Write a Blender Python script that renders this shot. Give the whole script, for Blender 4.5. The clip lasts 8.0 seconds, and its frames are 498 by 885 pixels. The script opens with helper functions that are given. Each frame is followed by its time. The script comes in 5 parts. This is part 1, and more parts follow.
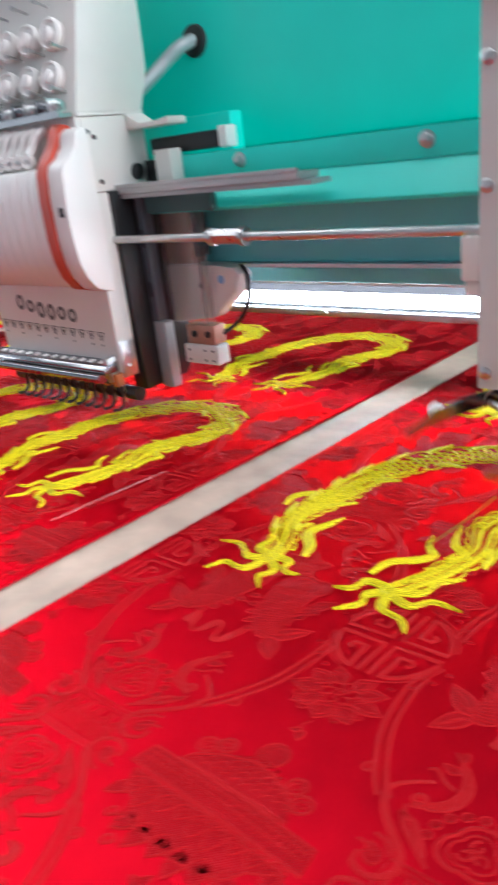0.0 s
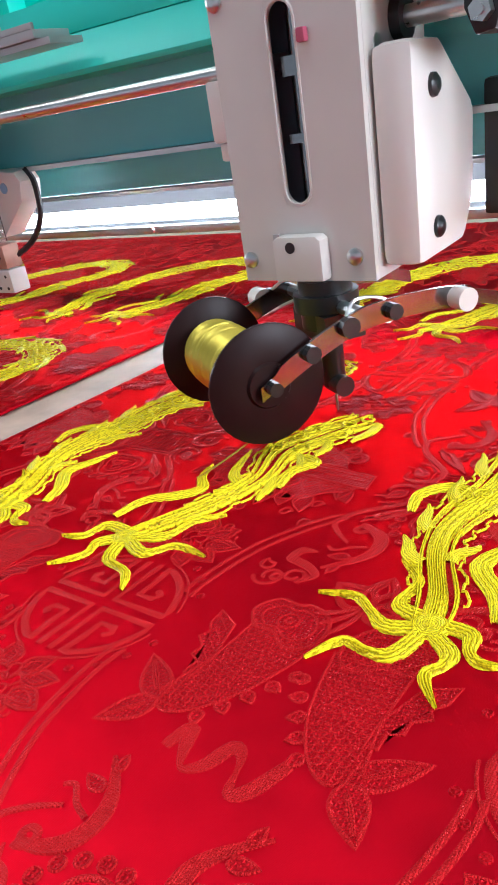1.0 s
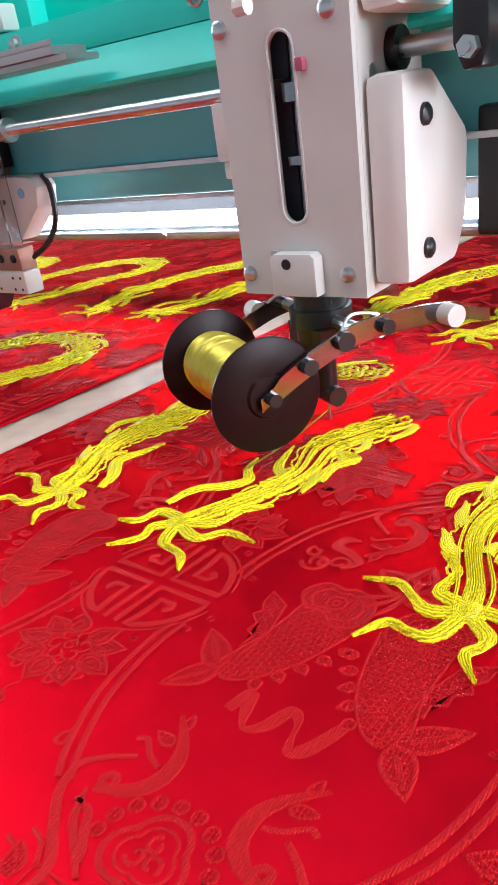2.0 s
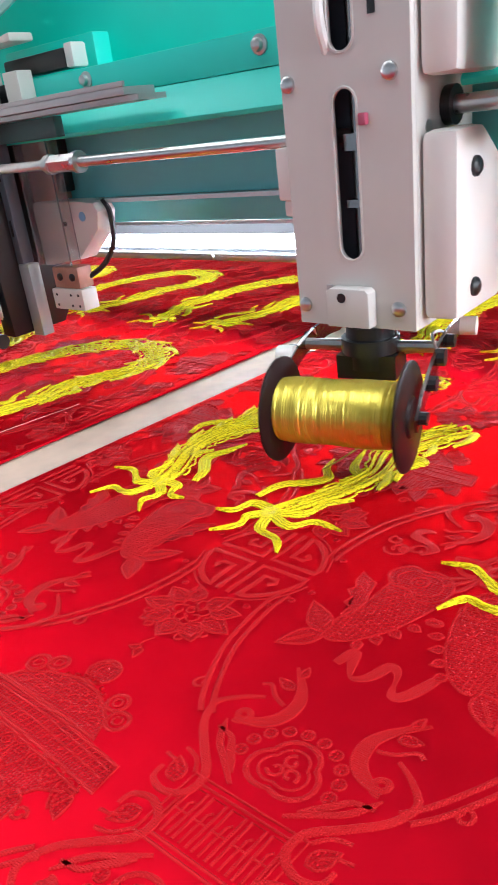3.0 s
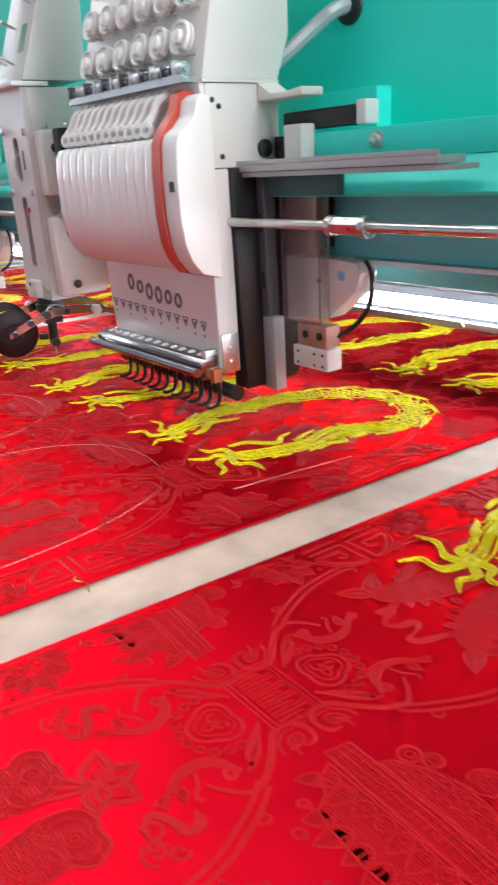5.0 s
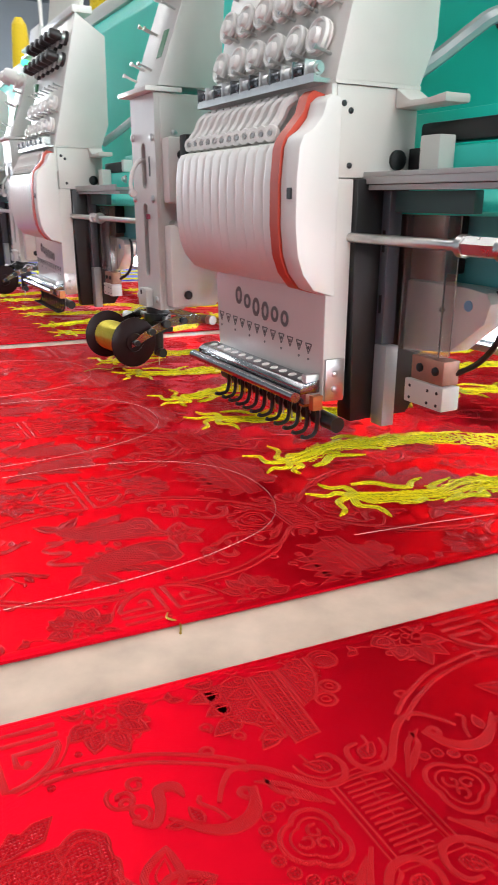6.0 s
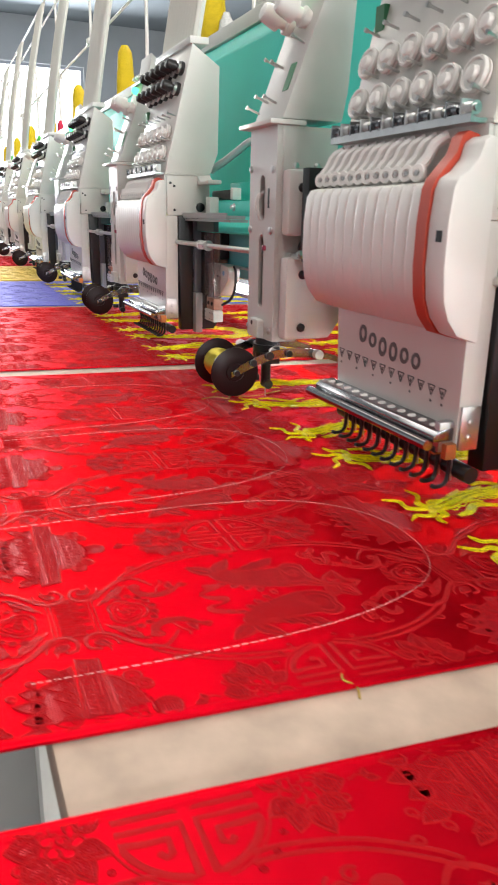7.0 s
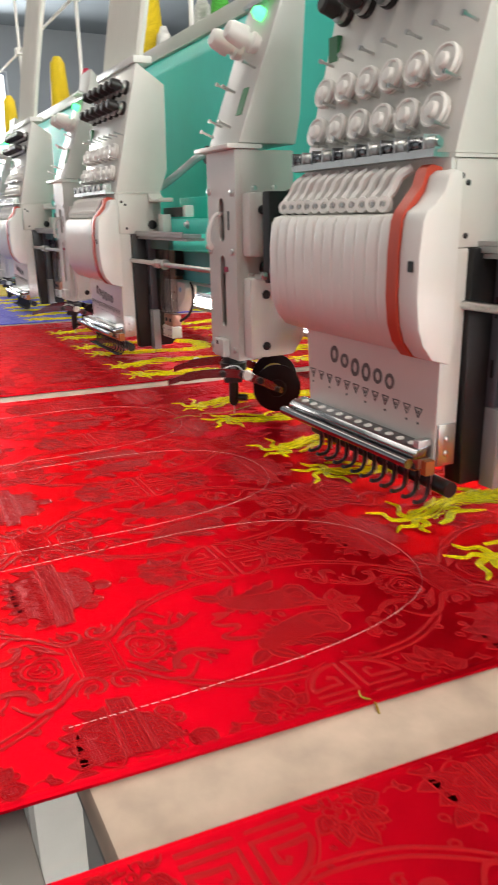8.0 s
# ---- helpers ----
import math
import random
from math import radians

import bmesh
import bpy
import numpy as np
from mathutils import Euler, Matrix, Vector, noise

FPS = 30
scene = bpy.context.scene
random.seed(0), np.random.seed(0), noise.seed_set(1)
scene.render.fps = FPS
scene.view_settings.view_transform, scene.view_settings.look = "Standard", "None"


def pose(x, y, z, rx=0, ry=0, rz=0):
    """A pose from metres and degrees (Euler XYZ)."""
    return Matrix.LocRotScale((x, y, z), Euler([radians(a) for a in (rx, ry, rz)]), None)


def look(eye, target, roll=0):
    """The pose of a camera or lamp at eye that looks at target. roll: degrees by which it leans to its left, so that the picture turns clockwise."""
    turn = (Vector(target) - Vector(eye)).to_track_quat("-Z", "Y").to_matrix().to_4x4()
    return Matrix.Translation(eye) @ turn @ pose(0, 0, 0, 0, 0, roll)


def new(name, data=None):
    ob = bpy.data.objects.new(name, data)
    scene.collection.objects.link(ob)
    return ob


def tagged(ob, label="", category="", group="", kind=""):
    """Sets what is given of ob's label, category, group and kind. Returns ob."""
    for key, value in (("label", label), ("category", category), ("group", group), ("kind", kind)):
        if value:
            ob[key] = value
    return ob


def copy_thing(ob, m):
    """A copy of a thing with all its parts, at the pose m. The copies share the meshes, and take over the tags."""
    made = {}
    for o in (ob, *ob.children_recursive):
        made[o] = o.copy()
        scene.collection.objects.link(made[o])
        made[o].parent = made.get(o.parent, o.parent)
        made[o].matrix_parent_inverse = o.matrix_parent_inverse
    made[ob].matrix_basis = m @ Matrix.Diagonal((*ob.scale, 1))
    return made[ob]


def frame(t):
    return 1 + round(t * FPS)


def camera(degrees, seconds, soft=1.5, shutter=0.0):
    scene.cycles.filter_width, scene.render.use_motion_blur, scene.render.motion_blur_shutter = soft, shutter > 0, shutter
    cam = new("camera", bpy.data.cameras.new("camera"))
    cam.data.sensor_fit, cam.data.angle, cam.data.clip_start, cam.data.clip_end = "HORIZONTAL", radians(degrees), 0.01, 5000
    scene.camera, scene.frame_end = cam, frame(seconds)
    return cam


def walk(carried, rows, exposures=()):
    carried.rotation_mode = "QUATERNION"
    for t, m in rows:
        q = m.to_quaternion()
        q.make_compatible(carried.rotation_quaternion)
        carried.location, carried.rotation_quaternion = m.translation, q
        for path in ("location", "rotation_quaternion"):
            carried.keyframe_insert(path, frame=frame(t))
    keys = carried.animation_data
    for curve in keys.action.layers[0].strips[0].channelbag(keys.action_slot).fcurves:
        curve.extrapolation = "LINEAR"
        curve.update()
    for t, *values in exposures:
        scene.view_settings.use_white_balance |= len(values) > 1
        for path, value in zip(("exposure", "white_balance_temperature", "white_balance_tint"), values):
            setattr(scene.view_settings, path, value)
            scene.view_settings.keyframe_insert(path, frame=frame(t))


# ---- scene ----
# An embroidery machine: x runs along its beam, y away from the operator, z = 0 is the top of the cloth.
LENS = 38.23
cam = camera(LENS, 8.0, shutter=0.35)
walk(cam, [
    (0.0, pose(0.0032, -0.0785, 0.2323, 67.86, 6.38, 38.15)),
    (0.5, pose(0.0506, 0.0205, 0.1735, 66.49, 8.31, 35.38)),
    (1.0, pose(0.0543, 0.0528, 0.1555, 64.78, 8.63, 34.54)),
    (1.2, pose(0.0574, 0.0558, 0.1598, 64.29, 8.54, 34.67)),
    (2.3, pose(0.0804, 0.0384, 0.1689, 65.15, 7.17, 37.04)),
    (2.5, pose(0.0848, 0.0285, 0.1771, 65.26, 6.98, 37.41)),
    (3.0, pose(0.0745, 0.0194, 0.1850, 65.71, 6.65, 38.54)),
    (3.5, pose(0.0537, 0.0181, 0.1906, 66.19, 6.36, 40.22)),
    (4.0, pose(0.0355, 0.0137, 0.1950, 66.82, 5.79, 42.81)),
    (4.5, pose(0.0137, 0.0092, 0.2014, 67.77, 4.59, 46.60)),
    (5.0, pose(-0.0225, -0.0015, 0.2161, 68.66, 3.31, 51.15)),
    (5.2, pose(-0.0361, -0.0044, 0.2200, 69.20, 2.78, 52.90)),
    (6.3, pose(-0.0657, 0.0454, 0.1929, 71.88, -0.96, 63.92)),
    (6.5, pose(-0.0731, 0.0323, 0.1959, 72.11, -1.12, 65.17)),
    (7.0, pose(-0.0981, 0.0034, 0.2108, 72.65, -1.17, 67.18)),
    (7.5, pose(-0.1208, -0.0279, 0.2404, 72.85, -0.23, 66.88)),
    (8.0, pose(-0.1057, -0.0255, 0.2381, 72.44, 1.02, 62.17)),
], exposures=[(0, 0.29, 5800, 10), (3.5, 0.47, 5950, 10), (4.5, 0.42, 6000, 10), (6.5, 0.19, 6500, 10), (8, 0.02, 7000, 10)])

# the way the hoop frame has carried the cloth, seconds and metres
CARRY = [
    (0.0, 0.0000, 0.0000),
    (0.5, 0.0051, -0.0027),
    (1.0, 0.0101, 0.0048),
    (1.2, 0.0122, 0.0077),
    (2.3, 0.0324, 0.0311),
    (2.5, 0.0331, 0.0352),
    (3.0, 0.0301, 0.0480),
    (3.5, 0.0236, 0.0576),
    (4.0, 0.0170, 0.0678),
    (4.5, 0.0157, 0.0796),
    (5.0, 0.0185, 0.0911),
    (5.2, 0.0205, 0.0936),
    (6.3, 0.0370, 0.1130),
    (6.5, 0.0372, 0.1148),
    (7.0, 0.0341, 0.1220),
    (7.5, 0.0312, 0.1272),
    (8.0, 0.0268, 0.1270),
]
PITCH = 0.76          # one flat head and one coiling head
SHEAR = 0.1           # the cloth lies askew by this slope

# ---- light ----
world = bpy.data.worlds.new("hall")
scene.world = world
world.use_nodes = True
world.node_tree.nodes["Background"].inputs[0].default_value = (0.75, 0.85, 1.0, 1)
world.node_tree.nodes["Background"].inputs[1].default_value = 0.33


def area(name, m, sx, sy, watts, colour):
    lamp = bpy.data.lights.new(name, "AREA")
    lamp.shape, lamp.size, lamp.size_y, lamp.energy, lamp.color = "RECTANGLE", sx, sy, watts, colour
    ob = new(name, lamp)
    ob.matrix_world = m
    return ob


CEILING = 2.9
# rows of ceiling lights: x, y, watts
FIXTURES = [(-0.3, -0.55, 15), (-2.5, -0.55, 13), (1.9, -0.55, 15), (2.2, 0.9, 55), (-2.9, 1.6, 60), (-4.5, 1.2, 20), (-6.2, 1.0, 22), (-3.9, 0.0, 15), (-7.6, -0.6, 45)]
for fx, fy, watts in FIXTURES:
    area("ceiling_lamp_light", pose(fx, fy, CEILING - 0.14), 1.5, 1.0, watts, (1.0, 0.97, 0.93))
# fill light added from the east to brighten the heads' right-hand sides
area("east_window_light", look((5.7, 0.95, 1.25), (-0.5, 0.4, 0.2)), 3.4, 1.8, 390, (0.97, 0.98, 1.0))
# daylight from the windows at the far end of the hall
area("window_light", look((-11.6, 0.6, 1.4), (0, 0.3, 0.2)), 3.4, 1.8, 660, (0.9, 0.96, 1.0))


# ---- materials ----
def material(name, base, rough=0.5, metal=0.0, spec=0.5, noise_scale=40.0, vary=0.15, bump=0.0, bump_scale=300.0, coat=0.0, emit=0.0):
    m = bpy.data.materials.new(name)
    m.use_nodes = True
    nt = m.node_tree
    n, l = nt.nodes, nt.links
    p = n["Principled BSDF"]
    p.inputs["Metallic"].default_value = metal
    p.inputs["Specular IOR Level"].default_value = spec
    p.inputs["Coat Weight"].default_value = coat
    co = n.new("ShaderNodeTexCoord")
    a = n.new("ShaderNodeTexNoise")
    a.inputs["Scale"].default_value, a.inputs["Detail"].default_value = noise_scale, 6
    l.new(co.outputs["Object"], a.inputs["Vector"])
    b = n.new("ShaderNodeTexNoise")
    b.inputs["Scale"].default_value, b.inputs["Detail"].default_value = noise_scale * 0.12, 3
    l.new(co.outputs["Object"], b.inputs["Vector"])
    add = n.new("ShaderNodeMath")
    add.operation = "ADD"
    l.new(a.outputs["Fac"], add.inputs[0])
    l.new(b.outputs["Fac"], add.inputs[1])
    ramp = n.new("ShaderNodeMapRange")
    ramp.inputs["From Min"].default_value, ramp.inputs["From Max"].default_value = 0.6, 1.4
    l.new(add.outputs[0], ramp.inputs["Value"])
    mix = n.new("ShaderNodeMix")
    mix.data_type = "RGBA"
    l.new(ramp.outputs[0], mix.inputs["Factor"])
    mix.inputs["A"].default_value = (*[c * (1 - vary) for c in base], 1)
    mix.inputs["B"].default_value = (*[min(1, c * (1 + vary * 0.6)) for c in base], 1)
    l.new(mix.outputs["Result"], p.inputs["Base Color"])
    rr = n.new("ShaderNodeMapRange")
    rr.inputs["To Min"].default_value, rr.inputs["To Max"].default_value = max(0.03, rough * 0.85), min(1, rough * 1.15)
    l.new(add.outputs[0], rr.inputs["Value"])
    rr.inputs["From Min"].default_value, rr.inputs["From Max"].default_value = 0.6, 1.4
    l.new(rr.outputs[0], p.inputs["Roughness"])
    if bump:
        t = n.new("ShaderNodeTexNoise")
        t.inputs["Scale"].default_value, t.inputs["Detail"].default_value = bump_scale, 4
        l.new(co.outputs["Object"], t.inputs["Vector"])
        bp = n.new("ShaderNodeBump")
        bp.inputs["Strength"].default_value, bp.inputs["Distance"].default_value = bump, 0.001
        l.new(t.outputs["Fac"], bp.inputs["Height"])
        l.new(bp.outputs[0], p.inputs["Normal"])
    if emit:
        p.inputs["Emission Color"].default_value = (*base, 1)
        p.inputs["Emission Strength"].default_value = emit
    return m


def woven(name, base, rough, metal, spec, scale, strength, depth=0.0004):
    """Cloth with a fine twill: two crossed waves of threads in the relief."""
    m = material(name, base, rough, metal, spec, 60, 0.1)
    n, l = m.node_tree.nodes, m.node_tree.links
    p = n["Principled BSDF"]
    co = n.new("ShaderNodeTexCoord")
    hs = []
    for direction in ("X", "Y"):
        w = n.new("ShaderNodeTexWave")
        w.bands_direction = direction
        w.inputs["Scale"].default_value = scale
        w.inputs["Distortion"].default_value = 1.5
        w.inputs["Detail"].default_value = 1
        l.new(co.outputs["Object"], w.inputs["Vector"])
        hs.append(w)
    mx = n.new("ShaderNodeMath")
    mx.operation = "MAXIMUM"
    l.new(hs[0].outputs["Fac"], mx.inputs[0])
    l.new(hs[1].outputs["Fac"], mx.inputs[1])
    soft = n.new("ShaderNodeTexNoise")
    soft.inputs["Scale"].default_value = 9
    l.new(co.outputs["Object"], soft.inputs["Vector"])
    b1 = n.new("ShaderNodeBump")
    b1.inputs["Strength"].default_value, b1.inputs["Distance"].default_value = 0.35, 0.0025
    l.new(soft.outputs["Fac"], b1.inputs["Height"])
    b2 = n.new("ShaderNodeBump")
    b2.inputs["Strength"].default_value, b2.inputs["Distance"].default_value = strength, depth
    l.new(mx.outputs[0], b2.inputs["Height"])
    l.new(b1.outputs[0], b2.inputs["Normal"])
    l.new(b2.outputs[0], p.inputs["Normal"])
    return m


def threads(name, base, dark, pitch, metal=0.0, rough=0.4):
    """Laid threads: the attribute "thread" holds metres along and across."""
    m = bpy.data.materials.new(name)
    m.use_nodes = True
    n, l = m.node_tree.nodes, m.node_tree.links
    p = n["Principled BSDF"]
    p.inputs["Metallic"].default_value, p.inputs["Roughness"].default_value = metal, rough
    p.inputs["Specular IOR Level"].default_value = 0.15
    at = n.new("ShaderNodeAttribute")
    at.attribute_name = "thread"
    w = n.new("ShaderNodeTexWave")
    w.bands_direction = "Y"
    w.inputs["Scale"].default_value = 0.314 / pitch
    w.inputs["Distortion"].default_value, w.inputs["Detail"].default_value = 4.5, 2
    w.inputs["Detail Scale"].default_value = 1.5
    l.new(at.outputs["Vector"], w.inputs["Vector"])
    v = n.new("ShaderNodeTexNoise")
    v.inputs["Scale"].default_value, v.inputs["Detail"].default_value = 900, 3
    l.new(at.outputs["Vector"], v.inputs["Vector"])
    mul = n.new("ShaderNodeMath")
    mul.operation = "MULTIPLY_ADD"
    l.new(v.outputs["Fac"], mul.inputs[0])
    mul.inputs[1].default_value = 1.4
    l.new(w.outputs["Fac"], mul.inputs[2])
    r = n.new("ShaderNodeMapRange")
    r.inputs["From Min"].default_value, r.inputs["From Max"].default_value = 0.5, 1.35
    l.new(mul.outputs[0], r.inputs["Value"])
    # low grooves between threads mix to the dark colour: their shade is painted in
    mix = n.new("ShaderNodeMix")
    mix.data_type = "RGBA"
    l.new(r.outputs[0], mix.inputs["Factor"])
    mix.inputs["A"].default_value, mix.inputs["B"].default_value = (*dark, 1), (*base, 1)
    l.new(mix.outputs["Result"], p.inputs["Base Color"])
    b = n.new("ShaderNodeBump")
    b.inputs["Strength"].default_value, b.inputs["Distance"].default_value = 0.7, 0.0005
    l.new(mul.outputs[0], b.inputs["Height"])
    l.new(b.outputs[0], p.inputs["Normal"])
    return m


def glowing(name, colour, strength):
    m = bpy.data.materials.new(name)
    m.use_nodes = True
    p = m.node_tree.nodes["Principled BSDF"]
    p.inputs["Base Color"].default_value = (*colour, 1)
    p.inputs["Emission Color"].default_value = (*colour, 1)
    p.inputs["Emission Strength"].default_value = strength
    return m


RED_SATIN = woven("red_satin", (0.60, 0.003, 0.014), 0.37, 0.86, 0.02, 900, 0.2)
RED_SATIN.node_tree.nodes["Principled BSDF"].inputs["Specular Tint"].default_value = (1.0, 0.3, 0.35, 1)
RED_FIGURE = woven("red_figure", (0.45, 0.005, 0.011), 0.48, 0.5, 0.03, 230, 0.8, 0.0006)
RED_OUTLINE = woven("red_outline", (0.56, 0.011, 0.015), 0.5, 0.15, 0.05, 420, 0.8, 0.0007)
RED_WEAVE = (RED_FIGURE, RED_OUTLINE)
BLUE_SATIN = woven("blue_satin", (0.10, 0.10, 0.55), 0.45, 0.4, 0.1, 900, 0.35)
BLUE_FIGURE = woven("blue_figure", (0.22, 0.22, 0.6), 0.62, 0.0, 0.2, 650, 0.45)
BLUE_WEAVE = (BLUE_FIGURE, BLUE_FIGURE)
YELLOW_SATIN = woven("yellow_satin", (0.75, 0.5, 0.05), 0.45, 0.3, 0.1, 900, 0.35)
YELLOW_FIGURE = woven("yellow_figure", (0.7, 0.5, 0.12), 0.6, 0.0, 0.2, 650, 0.45)
YELLOW_WEAVE = (YELLOW_FIGURE, YELLOW_FIGURE)
# the olive second colour is the shade between the yellow threads
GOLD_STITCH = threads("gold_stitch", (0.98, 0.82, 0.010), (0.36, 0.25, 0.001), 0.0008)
GOLD_THREAD = threads("gold_thread", (0.62, 0.47, 0.07), (0.16, 0.10, 0.01), 0.0006, 0.6, 0.3)
WHITE_THREAD = material("white_thread", (0.74, 0.40, 0.38), 0.7)
CREAM = material("cream_enamel", (0.74, 0.71, 0.66), 0.32, 0, 0.5, 30, 0.05, 0.05, 500)
WHITE_ABS = material("white_plastic", (0.78, 0.75, 0.71), 0.38, 0, 0.5, 25, 0.05, 0.04, 700)
TEAL = material("teal_enamel", (0.045, 0.70, 0.58), 0.36, 0, 0.5, 14, 0.08, 0.06, 250)
ORANGE_RED = material("orange_red_plastic", (0.52, 0.06, 0.03), 0.4, 0, 0.5, 40, 0.1)
BLACK = material("black_metal", (0.012, 0.012, 0.013), 0.35, 0, 0.5, 60, 0.3)
SLOT_GREY = material("slot_grey", (0.14, 0.16, 0.19), 0.4, 0.4)
BLACK_PLASTIC = material("black_plastic", (0.018, 0.016, 0.016), 0.45, 0, 0.5, 60, 0.3)
FLANGE = material("dark_bakelite", (0.018, 0.007, 0.007), 0.38, 0, 0.15, 60, 0.3)
STEEL = material("polished_steel", (0.62, 0.61, 0.60), 0.3, 1.0, 0.5, 120, 0.15)
ALU = material("brushed_aluminium", (0.58, 0.58, 0.58), 0.35, 1.0, 0.5, 90, 0.12)
DARK_CHROME = material("dark_chrome", (0.30, 0.30, 0.31), 0.18, 1.0, 0.5, 120, 0.2)
BRASS = material("coppery_metal", (0.6, 0.25, 0.1), 0.35, 0.8, 0.5, 90, 0.2)
COPPER_PINK = material("copper_pink_plate", (0.50, 0.26, 0.19), 0.4, 0.35, 0.5, 90, 0.25)
GOLD_WINDING = material("gold_winding", (0.64, 0.53, 0.075), 0.34, 0.65, 0.5, 240, 0.15)
# teal enamel with the veiling glare round the tubes mixed into its colour
HAZED_TEAL = material("grey_teal_enamel", (0.15, 0.54, 0.56), 0.3, 0, 0.5, 14, 0.1, 0.06, 250)
GREY_CREAM = material("grey_cream_enamel", (0.62, 0.60, 0.565), 0.34, 0, 0.5, 30, 0.06, 0.05, 500)
# dark tone for the shade below the heads' shelf
SHELF_SHADE = material("dark_teal_enamel", (0.06, 0.13, 0.13), 0.5, 0, 0.4, 30, 0.2)
GREY_BAR = material("grey_rail", (0.45, 0.46, 0.46), 0.4, 0.3, 0.5, 30, 0.1)
BOARD = material("pale_tabletop", (0.58, 0.43, 0.335), 0.55, 0, 0.3, 38, 0.36, 0.08, 120)
GREY_BOARD = material("grey_board", (0.42, 0.41, 0.38), 0.6, 0, 0.4, 22, 0.15)
PRINT = material("grey_print", (0.13, 0.13, 0.12), 0.5)
DULL = material("dull_reflector", (0.045, 0.042, 0.045), 0.6)
LILAC = material("lilac_clip", (0.25, 0.22, 0.5), 0.4, 0, 0.5, 30, 0.1)
PINK_KNOB = material("pink_plastic", (0.42, 0.08, 0.14), 0.35)
GREEN_LABEL = material("green_label", (0.03, 0.18, 0.07), 0.5)
BLUE_STICKER = material("blue_sticker", (0.25, 0.5, 0.75), 0.5)
CONE_YELLOW = threads("yellow_cone", (0.85, 0.62, 0.03), (0.5, 0.33, 0.01), 0.002)
CONE_RED = threads("red_cone", (0.7, 0.05, 0.1), (0.4, 0.02, 0.05), 0.002)
CONE_GREEN = threads("green_cone", (0.1, 0.5, 0.08), (0.04, 0.25, 0.03), 0.002)
CONE_WHITE = threads("white_cone", (0.8, 0.8, 0.76), (0.5, 0.5, 0.48), 0.002)
TUBING = material("milky_tubing", (0.78, 0.77, 0.70), 0.4, 0, 0.5, 30, 0.06)
TUBE_GLOW = glowing("white_tube", (0.88, 0.94, 1.0), 20)
LAMP_GLOW = glowing("lamp_diffuser", (1.0, 0.98, 0.94), 6)
LED_GREEN = glowing("green_led", (0.05, 1.0, 0.25), 3)
WINDOW_GLOW = glowing("daylight", (0.88, 0.95, 1.0), 3.0)
PLASTER = material("hall_plaster", (0.36, 0.38, 0.40), 0.8, 0, 0.3, 3, 0.1)
CEILING_PAINT = material("grey_ceiling", (0.20, 0.225, 0.25), 0.8, 0, 0.3, 3, 0.12)
CONCRETE = material("hall_concrete", (0.3, 0.29, 0.28), 0.6, 0, 0.3, 3, 0.2)

CLEAR = bpy.data.materials.new("clear_acrylic")
CLEAR.use_nodes = True
cp = CLEAR.node_tree.nodes["Principled BSDF"]
cp.inputs["Base Color"].default_value = (0.95, 0.92, 0.90, 1)
cp.inputs["Transmission Weight"].default_value = 0.92
cp.inputs["Roughness"].default_value = 0.12
cp.inputs["IOR"].default_value = 1.45


